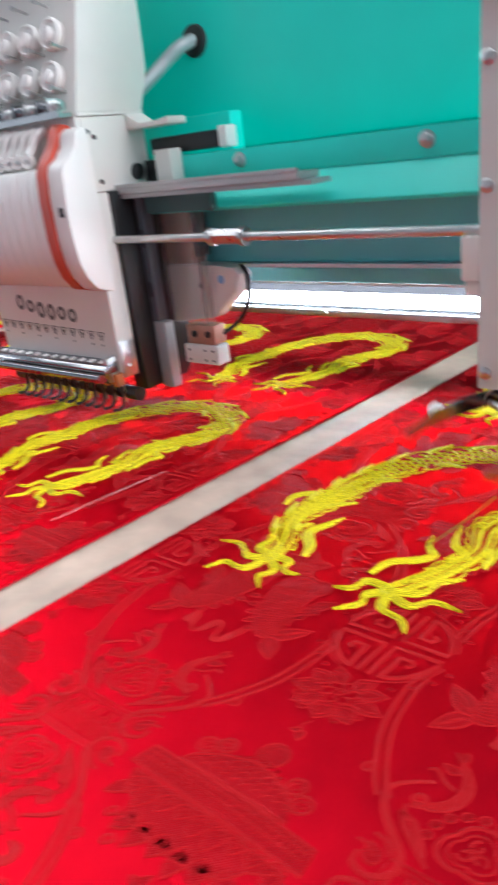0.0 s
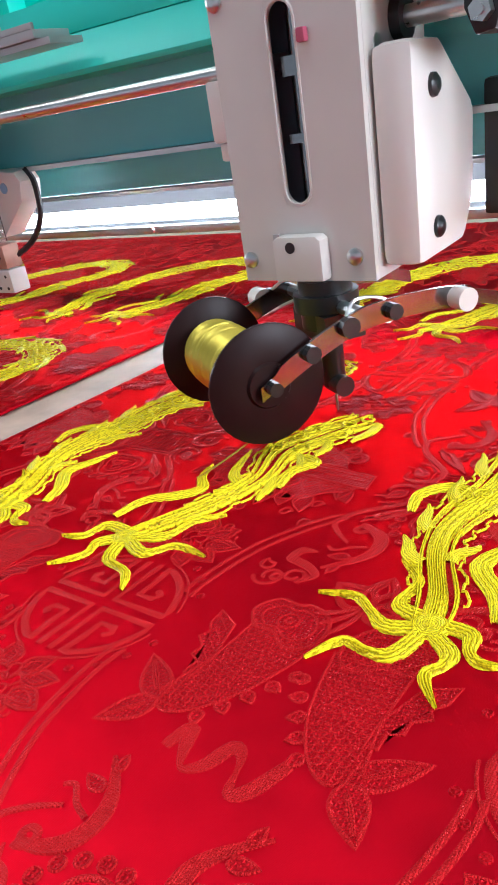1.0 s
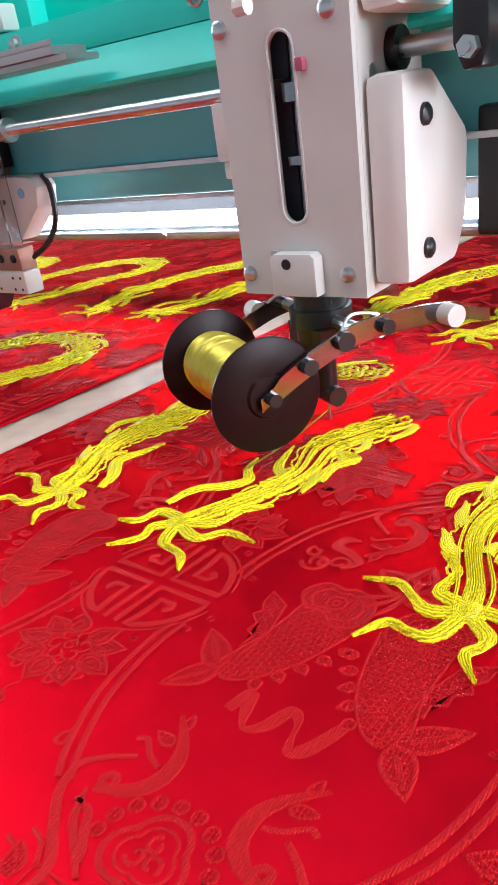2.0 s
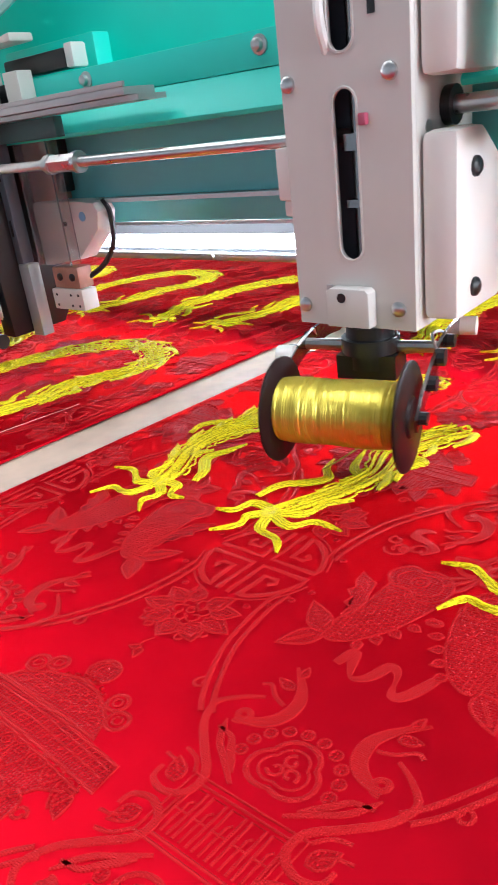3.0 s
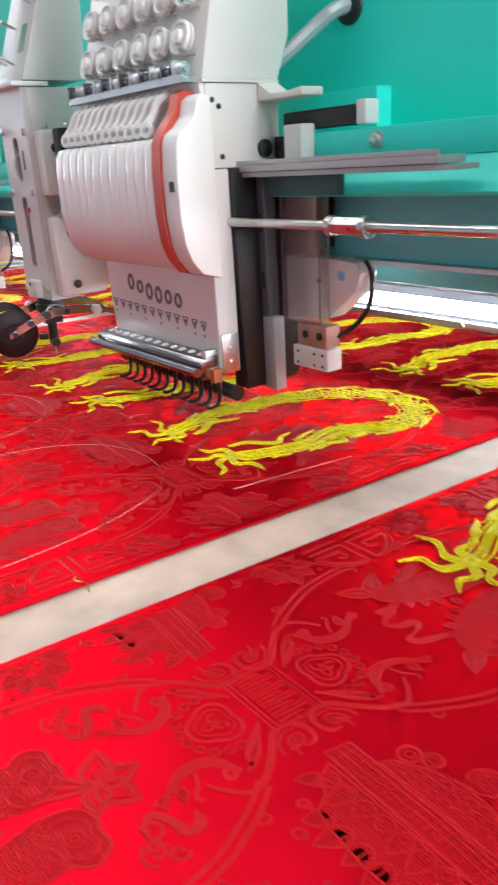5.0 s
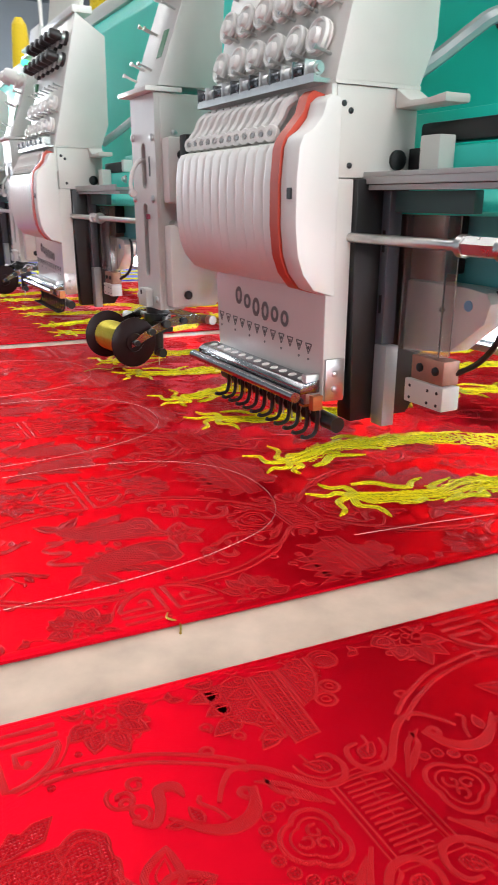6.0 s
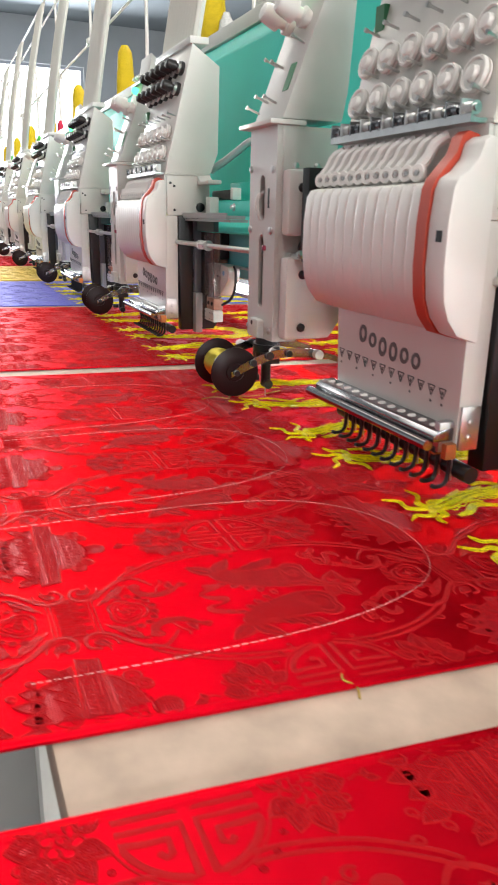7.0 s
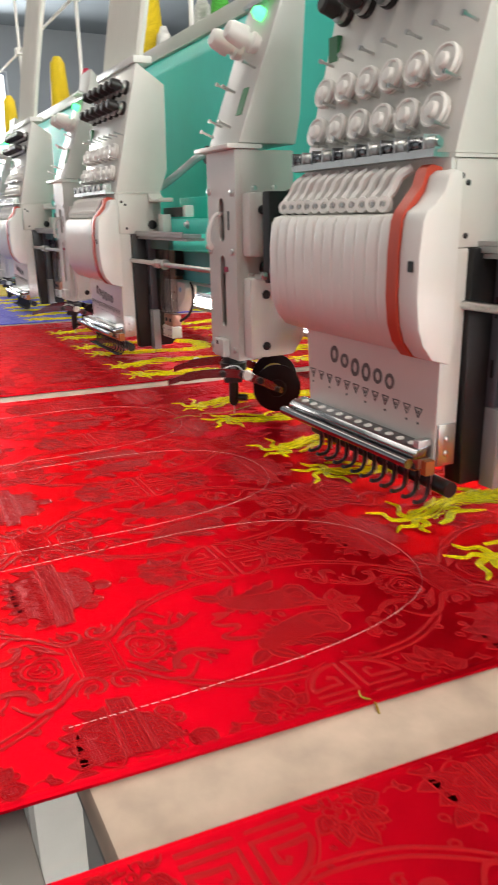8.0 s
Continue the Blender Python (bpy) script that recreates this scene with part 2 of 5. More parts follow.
# ---- shapes ----
class Shape:
    def __init__(self):
        self.v, self.f, self.uv, self.fm, self.mi = [], [], [], [], 1

    def add(self, verts, faces, uv=None):
        k = len(self.v)
        self.v += [tuple(p) for p in verts]
        self.uv += uv if uv else [(p[0], p[1], p[2]) for p in verts]
        self.f += [tuple(i + k for i in q) for q in faces]
        self.fm += [self.mi] * len(faces)
        return self

    def box(self, x0, y0, z0, x1, y1, z1):
        v = [(x, y, z) for z in (z0, z1) for y in (y0, y1) for x in (x0, x1)]
        return self.add(v, [(0, 2, 3, 1), (4, 5, 7, 6), (0, 1, 5, 4), (2, 6, 7, 3), (0, 4, 6, 2), (1, 3, 7, 5)])

    def cyl(self, p0, p1, r0, r1=None, n=16):
        r1 = r0 if r1 is None else r1
        p0, p1 = Vector(p0), Vector(p1)
        d = (p1 - p0).normalized()
        a = d.orthogonal().normalized()
        b = d.cross(a)
        v = []
        for p, r in ((p0, r0), (p1, r1)):
            for i in range(n):
                t = 2 * math.pi * i / n
                v.append(p + r * (math.cos(t) * a + math.sin(t) * b))
        f = [(i, (i + 1) % n, n + (i + 1) % n, n + i) for i in range(n)]
        f += [tuple(range(n - 1, -1, -1)), tuple(range(n, 2 * n))]
        return self.add(v, f)

    def lathe(self, p0, axis, profile, n=20):
        """profile: (along, radius)."""
        p0, d = Vector(p0), Vector(axis).normalized()
        a = d.orthogonal().normalized()
        b = d.cross(a)
        v, uv = [], []
        for s, r in profile:
            for i in range(n):
                t = 2 * math.pi * i / n
                v.append(p0 + d * s + r * (math.cos(t) * a + math.sin(t) * b))
                uv.append((t * r, s, 0))
        f = []
        for j in range(len(profile) - 1):
            f += [(j * n + i, j * n + (i + 1) % n, (j + 1) * n + (i + 1) % n, (j + 1) * n + i) for i in range(n)]
        f += [tuple(range(n - 1, -1, -1)), tuple(range((len(profile) - 1) * n, len(profile) * n))]
        return self.add(v, f, uv)

    def prism(self, poly, axis, a, b):
        """poly in the other two axes, in xyz order, from a to b along axis."""
        k = "xyz".index(axis)
        put = {0: lambda p, c: (c, p[0], p[1]), 1: lambda p, c: (p[0], c, p[1]), 2: lambda p, c: (p[0], p[1], c)}[k]
        n = len(poly)
        v = [put(p, a) for p in poly] + [put(p, b) for p in poly]
        f = [tuple(range(n - 1, -1, -1)), tuple(range(n, 2 * n))] + [(i, (i + 1) % n, n + (i + 1) % n, n + i) for i in range(n)]
        return self.add(v, f)

    def tube(self, pts, r, n=8, closed=False):
        pts = [Vector(p) for p in pts]
        v, up = [], None
        for i, p in enumerate(pts):
            d = (pts[min(i + 1, len(pts) - 1)] - pts[max(i - 1, 0)]).normalized()
            if up is None:
                up = d.orthogonal().normalized()
            up = (up - up.dot(d) * d).normalized()
            b = d.cross(up)
            for k in range(n):
                t = 2 * math.pi * k / n
                v.append(p + r * (math.cos(t) * up + math.sin(t) * b))
        f = []
        for j in range(len(pts) - 1):
            f += [(j * n + i, j * n + (i + 1) % n, (j + 1) * n + (i + 1) % n, (j + 1) * n + i) for i in range(n)]
        f += [tuple(range(n - 1, -1, -1)), tuple(range((len(pts) - 1) * n, len(pts) * n))]
        return self.add(v, f)

    def band(self, pts, widths, height, z=0.0, rows=(-1, -0.6, 0, 0.6, 1), rise=(0, 0.8, 1, 0.8, 0)):
        """A raised ribbon lying flat along pts (x, y), domed across."""
        n, m = len(pts), len(rows)
        v, uv, along = [], [], 0.0
        for i, p in enumerate(pts):
            a, b = pts[max(i - 1, 0)], pts[min(i + 1, n - 1)]
            dx, dy = b[0] - a[0], b[1] - a[1]
            q = math.hypot(dx, dy) or 1e-9
            nx, ny = -dy / q, dx / q
            if i:
                along += math.hypot(p[0] - pts[i - 1][0], p[1] - pts[i - 1][1])
            for s, h in zip(rows, rise):
                v.append((p[0] + nx * s * widths[i], p[1] + ny * s * widths[i], z + h * height))
                uv.append((along, s * widths[i], 0))
        f = [(j * m + k, j * m + k + 1, (j + 1) * m + k + 1, (j + 1) * m + k) for j in range(n - 1) for k in range(m - 1)]
        return self.add(v, [q[::-1] for q in f], uv)

    def line(self, pts, w, height=0.00036, z=0.00006):
        return self.band(pts, [w] * len(pts), height, z, (-1, -0.62, 0, 0.62, 1), (0, 0.72, 1, 0.72, 0))

    def pad(self, pts, height=0.00030, z=0.00006):
        """A raised filled outline with a sloping rim, fanned from its middle."""
        n = len(pts)
        cx, cy = sum(p[0] for p in pts) / n, sum(p[1] for p in pts) / n
        size = sum(math.hypot(p[0] - cx, p[1] - cy) for p in pts) / n
        rim = min(0.22, 0.0006 / size)
        rings = [(1.0, 0.0), (1 - rim, height * 1.7), (1 - 2 * rim, height * 0.55), (1 - 2.8 * rim, height)]
        v = [(cx + k * (p[0] - cx), cy + k * (p[1] - cy), z + h) for k, h in rings for p in pts] + [(cx, cy, z + height)]
        f = [(r * n + i, r * n + (i + 1) % n, (r + 1) * n + (i + 1) % n, (r + 1) * n + i) for r in range(3) for i in range(n)] + [(3 * n + i, 3 * n + (i + 1) % n, 4 * n) for i in range(n)]
        self.mi = 0
        self.add(v, f)
        self.mi = 1
        return self


def spline(pts, steps=8):
    """A smooth line through the points (Catmull-Rom)."""
    out = []
    n = len(pts)
    dim = len(pts[0])
    for i in range(n - 1):
        p0, p1, p2, p3 = pts[max(i - 1, 0)], pts[i], pts[i + 1], pts[min(i + 2, n - 1)]
        for s in range(steps):
            t = s / steps
            out.append(tuple(0.5 * (2 * p1[k] + (p2[k] - p0[k]) * t + (2 * p0[k] - 5 * p1[k] + 4 * p2[k] - p3[k]) * t * t + (3 * p1[k] - p0[k] - 3 * p2[k] + p3[k]) * t ** 3) for k in range(dim)))
    out.append(tuple(pts[-1]))
    return out


def arc(cx, cy, r, a0, a1, n=24, r2=None):
    r2 = r if r2 is None else r2
    return [(cx + (r + (r2 - r) * i / n) * math.cos(radians(a0 + (a1 - a0) * i / n)), cy + (r + (r2 - r) * i / n) * math.sin(radians(a0 + (a1 - a0) * i / n))) for i in range(n + 1)]


def to_mesh(name, s, mat, bevel=0.0, offset=(0, 0, 0), angle=35, outline=None):
    me = bpy.data.meshes.new(name)
    o = offset
    me.from_pydata([(x - o[0], y - o[1], z - o[2]) for x, y, z in s.v], [], s.f)
    if not bevel:
        at = me.attributes.new("thread", "FLOAT_VECTOR", "POINT")
        at.data.foreach_set("vector", [c for p in s.uv for c in p])
    else:
        bm = bmesh.new()
        bm.from_mesh(me)
        bmesh.ops.recalc_face_normals(bm, faces=bm.faces)
        es = [e for e in bm.edges if len(e.link_faces) == 2 and e.calc_face_angle(0) > 0.5]
        bmesh.ops.bevel(bm, geom=es, offset=bevel, segments=2, profile=0.6, affect="EDGES", clamp_overlap=True)
        bm.to_mesh(me)
        bm.free()
    me.polygons.foreach_set("use_smooth", [True] * len(me.polygons))
    me.set_sharp_from_angle(angle=radians(angle))
    me.materials.append(mat)
    if outline:
        me.materials.append(outline)
        me.polygons.foreach_set("material_index", s.fm)
    me.update()
    return me


ORIGIN = {}


def thing(name, at, label, category, group="", kind=""):
    e = new(name)
    e.empty_display_size = 0.02
    e.location = at
    ORIGIN[e.name] = at
    return tagged(e, label, category, group, kind)


def part(name, s, mat, parent, label="", bevel=0.0):
    o = ORIGIN.get(parent.name, (0, 0, 0))
    ob = new(name, to_mesh(name, s, mat, bevel, o))
    ob.parent = parent
    ORIGIN[ob.name] = o
    return tagged(ob, label)


def solid(name, s, mat, label, category, group="", kind="", bevel=0.0):
    return tagged(new(name, to_mesh(name, s, mat, bevel)), label, category, group, kind)


# ---- the hall ----
hall_floor = solid("floor", Shape().box(-12, -5, -0.9, 6, 7, -0.82), CONCRETE, "grey concrete floor of the hall", "floor", kind="structure")
solid("ceiling", Shape().box(-12, -5, CEILING, 6, 7, CEILING + 0.1), CEILING_PAINT, "dark grey-blue ceiling of the hall", "ceiling", kind="structure")
solid("wall_south", Shape().box(-12, -5.1, -0.82, 6, -5, CEILING), PLASTER, "pale plastered hall wall", "wall", kind="structure")
solid("wall_north", Shape().box(-12, 7, -0.82, 6, 7.1, CEILING), PLASTER, "pale plastered hall wall", "wall", kind="structure")
wall_east = Shape().box(6, -5, -0.82, 6.1, 7, 0.3).box(6, -5, 2.2, 6.1, 7, CEILING).box(6, -5, 0.3, 6.1, -0.8, 2.2).box(6, 2.7, 0.3, 6.1, 7, 2.2)
solid("wall_east", wall_east, PLASTER, "pale plastered hall wall with an opening added for fill light", "wall", kind="structure")
# unseen window, added to go with the fill light from the east
window_2 = thing("window_2", (6.05, 0.95, 0.3), "wide bright factory window in a white frame", "window", kind="structure")
for i in range(2):
    y0 = -0.8 + 1.75 * i
    part("pane", Shape().box(6.06, y0 + 0.04, 0.34, 6.07, y0 + 1.71, 2.16), WINDOW_GLOW, window_2, "bright daylight pane")
    part("window_bar", Shape().box(6.0, y0 - 0.04, 0.3, 6.06, y0 + 0.04, 2.2), CREAM, window_2)
wall_west = Shape().box(-12.1, -5, -0.82, -12, 7, 0.5).box(-12.1, -5, 2.3, -12, 7, CEILING)
wall_west.box(-12.1, -5, 0.5, -12, -1.2, 2.3).box(-12.1, 2.3, 0.5, -12, 7, 2.3)
solid("wall_west", wall_west, PLASTER, "hall end wall with a wide bright window", "wall", kind="structure")
window_1 = thing("window_1", (-12.1, 0.5, 0.5), "wide bright factory window in a white frame", "window", kind="structure")
for i in range(2):
    y0 = -1.2 + 1.75 * i
    part("pane", Shape().box(-12.09, y0 + 0.04, 0.54, -12.08, y0 + 1.71, 2.26), WINDOW_GLOW, window_1, "bright daylight pane")
    part("window_bar", Shape().box(-12.1, y0 - 0.04, 0.5, -12.04, y0 + 0.04, 2.3), CREAM, window_1)
for fx, fy, watts in FIXTURES:
    lamp = thing("ceiling_light", (fx, fy, CEILING), "long white fluorescent ceiling light, switched on", "lamp", "ceiling lights")
    part("housing", Shape().prism([(fy - 0.09, CEILING - 0.002), (fy + 0.09, CEILING - 0.002), (fy + 0.05, CEILING - 0.06), (fy - 0.05, CEILING - 0.06)], "x", fx - 0.75, fx + 0.75), CREAM, lamp, bevel=0.004)
    for s in (-0.03, 0.03):
        part("tube", Shape().cyl((fx - 0.72, fy + s, CEILING - 0.075), (fx + 0.72, fy + s, CEILING - 0.075), 0.014), LAMP_GLOW, lamp, "glowing white tube")

# ---- table and beam ----
table = thing("machine_table", (-2, 0.4, -0.82), "pale laminated machine table, showing between the cloths", "table")
part("tabletop", Shape().box(-7.0, 0.028, -0.028, 0.9, 0.99, -0.003), BOARD, table, "pale beige worn tabletop", 0.002)
part("front_rail", Shape().box(-7.0, -0.045, -0.06, 0.9, 0.004, -0.034), GREY_BOARD, table, "grey front rail", 0.003)
part("apron", Shape().box(-7.0, 0.05, -0.14, 0.9, 0.09, -0.029), BLACK, table)
for lx in (-6.6, -4.7, -2.8, -0.9, 0.7):
    for ly in (0.09, 0.78):
        part("leg", Shape().box(lx - 0.03, ly - 0.03, -0.82, lx + 0.03, ly + 0.03, -0.029), CREAM, table, bevel=0.003)

X0, X1 = -7.2, 1.2
beam = thing("machine_beam", (-2, 0.6, 0.14), "long teal-enamelled steel beam that carries the sewing heads", "beam", kind="structure")
# paler and bluer than the lip: glare put into the colour
part("lower_face", Shape().box(X0, 0.446, 0.138, X1, 0.60, 0.2), HAZED_TEAL, beam, "teal lower face, paled by haze put into its colour")
part("lip", Shape().prism([(0.4280, 0.2128), (0.449, 0.2128), (0.449, 0.1875), (0.4115, 0.1875), (0.4095, 0.1905)], "x", X0, X1), TEAL, beam, bevel=0.001)
part("flange", Shape().box(X0, 0.4274, 0.213, X1, 0.60, 0.2345), TEAL, beam, "teal mounting flange with screws", 0.0012)
part("upper_panel", Shape().prism([(0.515, 0.235), (0.60, 0.235), (0.60, 0.52), (0.535, 0.52), (0.518, 0.49)], "x", X0, X1), TEAL, beam, "tall smooth teal panel", 0.004)
part("top_cap", Shape().box(X0, 0.530, 0.5205, X1, 0.66, 0.545), CREAM, beam, "cream top cap", 0.003)
part("bottom_trim", Shape().box(X0, 0.437, 0.1345, X1, 0.455, 0.1378), ALU, beam)
for k in range(-9, 2):
    for sx in (-0.4048, -0.2357):
        x = sx + k * PITCH
        s = Shape().lathe((x, 0.4274, 0.226), (0, -1, 0), [(0, 0.0062), (0.0012, 0.006), (0.002, 0.004), (0.005, 0.0036), (0.006, 0.002)], 14)
        part("screw", s, STEEL, beam)
    s = Shape().lathe((-0.516 + k * PITCH, 0.517, 0.335), (0, -1, 0), [(0, 0.015), (0.004, 0.014), (0.005, 0.010), (0.0052, 0.002)], 20)
    part("grommet", s, BLACK_PLASTIC, beam, "black rubber grommet")
    part("cable_cover", Shape().box(-0.600 + k * PITCH, 0.4970, 0.2347, -0.4680 + k * PITCH, 0.5170, 0.2690), TEAL, beam, "teal raised cable cover", 0.002)
for lx in (-6.9, -3.2, 1.0):
    part("column", Shape().box(lx - 0.06, 0.50, -0.82, lx + 0.06, 0.60, 0.139), TEAL, beam)

part("under_box", Shape().box(X0, 0.505, 0.1075, X1, 0.60, 0.1378), HAZED_TEAL, beam, "teal box under the beam, paled by haze put into its colour", 0.0015)
solid("rear_board", Shape().box(X0, 1.0, -0.03, X1, 1.02, 0.32), TEAL, "teal board closing the back of the table", "board", kind="structure")
rail = thing("light_rail", (-2, 0.56, 0.1075), "aluminium rail under the beam that holds the light tubes", "rail", kind="structure")
part("tray", Shape().prism([(0.526, 0.1010), (0.526, 0.1040), (0.560, 0.1073), (0.590, 0.1073), (0.590, 0.1045), (0.560, 0.1045)], "x", X0, X1), ALU, rail, "aluminium top edge")
part("reflector", Shape().box(X0, 0.5985, 0.0700, X1, 0.602, 0.1070), DULL, rail, "dull grey reflector behind the light")
part("lower_rail", Shape().box(X0, 0.548, 0.0628, X1, 0.578, 0.0698), ALU, rail, "grey lower rail", 0.0008)
for k in range(-14, 3):
    x = k * 0.38 - 0.03
    part("screw", Shape().lathe((x, 0.548, 0.0662), (0, -1, 0), [(0, 0.0030), (0.0015, 0.0026), (0.0022, 0.001)], 10), STEEL, rail)
for k in range(-6, 1):
    x = k * 1.22
    tube = thing("light_tube", (x, 0.553, 0.0805), "bright white light tube under the beam", "lamp", "light tubes")
    part("glass", Shape().cyl((x - 0.597, 0.553, 0.0805), (x + 0.597, 0.553, 0.0805), 0.0068), TUBE_GLOW, tube, "glowing white glass")
    for s in (-1, 1):
        part("cap", Shape().cyl((x + s * 0.5975, 0.553, 0.0805), (x + s * 0.609, 0.553, 0.0805), 0.0092), ALU, tube)
    part("clip", Shape().box(x - 0.01, 0.556, 0.0699, x + 0.01, 0.5655, 0.0745), ALU, tube)

rod = thing("guide_rod", (-2, 0.371, 0.171), "thin polished steel rod running along the beam", "rod")
part("shaft", Shape().cyl((X0, 0.371, 0.171), (-0.095, 0.371, 0.171), 0.0036), STEEL, rod)


# ---- flat embroidery head ----
def slope(z):
    return 0.352 + (z - 0.277) * 0.243


def screw(x, y, z, d, r, mat, parent, name="screw"):
    s = Shape().lathe((x, y, z), d, [(-0.0005, r), (0.35 * r, r * 0.95), (0.6 * r, r * 0.6), (0.62 * r, r * 0.2)], 12)
    return part(name, s, mat, parent)


def cover_loft(x0, x1, n, profile, ridge, period):
    """The bulging cover: a profile (y, z) drawn along x, with upright ridges that fade downwards."""
    s, m = Shape(), len(profile)
    v = []
    top = max(p[1] for p in profile)
    for i in range(n + 1):
        x = x0 + (x1 - x0) * i / n
        u = ((x - x0) / period) % 1.0
        bumpy = (1 - abs(2 * u - 1) ** 7) * ridge
        for y, z in profile:
            fade = max(0.0, min(1.0, 1.15 - (top - z) / 0.095))
            v.append((x, y - bumpy * fade, z))
    f = [(i * m + j, (i + 1) * m + j, (i + 1) * m + j + 1, i * m + j + 1) for i in range(n) for j in range(m - 1)]
    f += [(i * m + m - 1, (i + 1) * m + m - 1, (i + 1) * m, i * m) for i in range(n)]
    f += [tuple(range(m)), tuple(n * m + j for j in range(m - 1, -1, -1))]
    return s.add(v, f)


def flat_head():
    h = thing("flat_embroidery_head", (-0.61, 0.4274, 0.21), "cream twelve-needle embroidery head with ribbed white cover", "embroidery head", "flat embroidery heads")
    xl, xr = -0.706, -0.5127
    part("case", Shape().box(xl, 0.354, 0.2125, xr, 0.4272, 0.2742), CREAM, h, bevel=0.002)
    part("needle_plate", Shape().prism([(-0.700, 0.122), (-0.694, 0.062), (-0.520, 0.052), (xr - 0.0005, 0.046), (xr - 0.0005, 0.2123), (-0.700, 0.2123)], "y", 0.3505, 0.372), CREAM, h, "cream needle plate with grey print", 0.0015)
    part("inner_frame", Shape().box(-0.695, 0.3725, 0.05, -0.530, 0.405, 0.2122), BLACK, h)
    # cover: ribbed shell, coloured stripe, smooth end shell
    front = [(0.3500, 0.2365), (0.3300, 0.2375), (0.3225, 0.2355), (0.3190, 0.2300), (0.3165, 0.2100), (0.3160, 0.1800), (0.3185, 0.1600), (0.3235, 0.1480), (0.3330, 0.1370), (0.3500, 0.1315)]
    part("ribbed_cover", cover_loft(-0.7115, -0.5340, 168, front, 0.0021, 0.1775 / 12), WHITE_ABS, h, "white ribbed plastic cover")
    tall = [(0.3500, 0.2640), (0.3420, 0.2660), (0.3370, 0.2620), (0.3340, 0.2520), (0.3270, 0.2440), (0.3190, 0.2390), (0.3160, 0.2320), (0.3140, 0.2100), (0.3140, 0.1800), (0.3165, 0.1590), (0.3215, 0.1460), (0.3310, 0.1345), (0.3500, 0.1290)]
    stripe = [(y - 0.0012 if y < 0.345 else y, z + (0.004 if z > 0.24 else 0)) for y, z in tall]
    part("stripe", cover_loft(-0.5338, -0.5222, 2, stripe, 0, 1), ORANGE_RED, h, "orange-red plastic stripe")
    part("end_shell", cover_loft(-0.5220, -0.5000, 2, tall, 0, 1), WHITE_ABS, h, "smooth white end shell", 0.003)
    part("catch_hole", Shape().box(-0.5105, 0.3127, 0.1980, -0.5055, 0.3145, 0.2055), BLACK, h, "dark square catch hole")
    # thread levers
    for i in range(12):
        x = -0.704 + i * 0.0132
        eye = Vector((x, 0.3285, 0.2440))
        way = Vector((0.35, -0.9, 0.15)).normalized()
        lever = Shape().lathe(eye - way * 0.0022, way, [(0, 0.0058), (0.0008, 0.0064), (0.0042, 0.0064), (0.0050, 0.0058), (0.0050, 0.0030), (0.0034, 0.0028)], 16)
        lever.tube(spline([(x + 0.001, 0.331, 0.2395), (x - 0.0015, 0.3305, 0.2475), (x + 0.0015, 0.3345, 0.2545), (x + 0.0055, 0.3375, 0.2635), (x + 0.0115, 0.3440, 0.2690)], 4), 0.0043, 8)
        part("thread_lever", lever, WHITE_ABS, h, "white plastic thread lever")
        part("lever_pin", Shape().cyl(eye, eye + way * 0.0030, 0.0018, n=8), GREY_BAR, h)
    part("lever_slot_plate", Shape().box(-0.706, 0.3500, 0.238, -0.5135, 0.3538, 0.2742), WHITE_ABS, h, "white slotted plate")
    # tension board leaning back
    side = [(slope(0.277), 0.277), (0.428, 0.277), (0.441, 0.31), (0.443, 0.437), (slope(0.466), 0.466)]
    part("tension_board", Shape().prism(side, "x", xl - 0.002, xr), CREAM, h, "cream leaning tension board", 0.0015)
    part("seam", Shape().box(xl - 0.0025, 0.3515, 0.2743, xr + 0.0012, 0.4275, 0.2769), CREAM, h)
    nrm = Vector((0, -1, 0.243)).normalized()
    clip_bar = Shape().box(xl, 0.3385, 0.2745, xr - 0.004, 0.3505, 0.2775).box(xl, 0.3365, 0.2745, xr - 0.004, 0.3384, 0.2800)
    part("clip_bar", clip_bar, STEEL, h, "chromed thread clip bar")
    for i in range(12):
        x = -0.6985 + i * 0.0160
        s = Shape().cyl((x - 0.0050, 0.3425, 0.2840), (x + 0.0030, 0.3425, 0.2840), 0.0046, n=12).cyl((x + 0.0030, 0.3425, 0.2840), (x + 0.0050, 0.3425, 0.2840), 0.0028, n=10)
        s.box(x - 0.0062, 0.3360, 0.2790, x - 0.0048, 0.3490, 0.2900)
        part("thread_clip", s, STEEL if i % 2 else DARK_CHROME, h, "small chromed thread clip")
    for row, z in enumerate((0.3055, 0.3375)):
        for i in range(6):
            x = -0.690 + i * 0.0305
            p = Vector((x, slope(z), z))
            disc = Shape().lathe(p - nrm * 0.001, nrm, [(0, 0.0065), (0.003, 0.0065), (0.0032, 0.0122), (0.0052, 0.0128), (0.0065, 0.0095), (0.0072, 0.0128), (0.0096, 0.0122), (0.0099, 0.0108), (0.0084, 0.0098), (0.0086, 0.0060), (0.0122, 0.0048), (0.0128, 0.0018)], 22)
            d = part("tension_disc", disc, WHITE_ABS, h, "white plastic tension disc")
            q = p + Vector((0.012, -0.0005, -0.0115))
            part("guide_pin", Shape().cyl(q, q + nrm * 0.016, 0.0013, n=8).cyl(q + nrm * 0.015, q + nrm * 0.0175, 0.002, n=8), STEEL, h)
    for i in range(7):
        z = 0.362
        q = Vector((-0.695 + i * 0.029, slope(z), z)) - nrm * 0.001
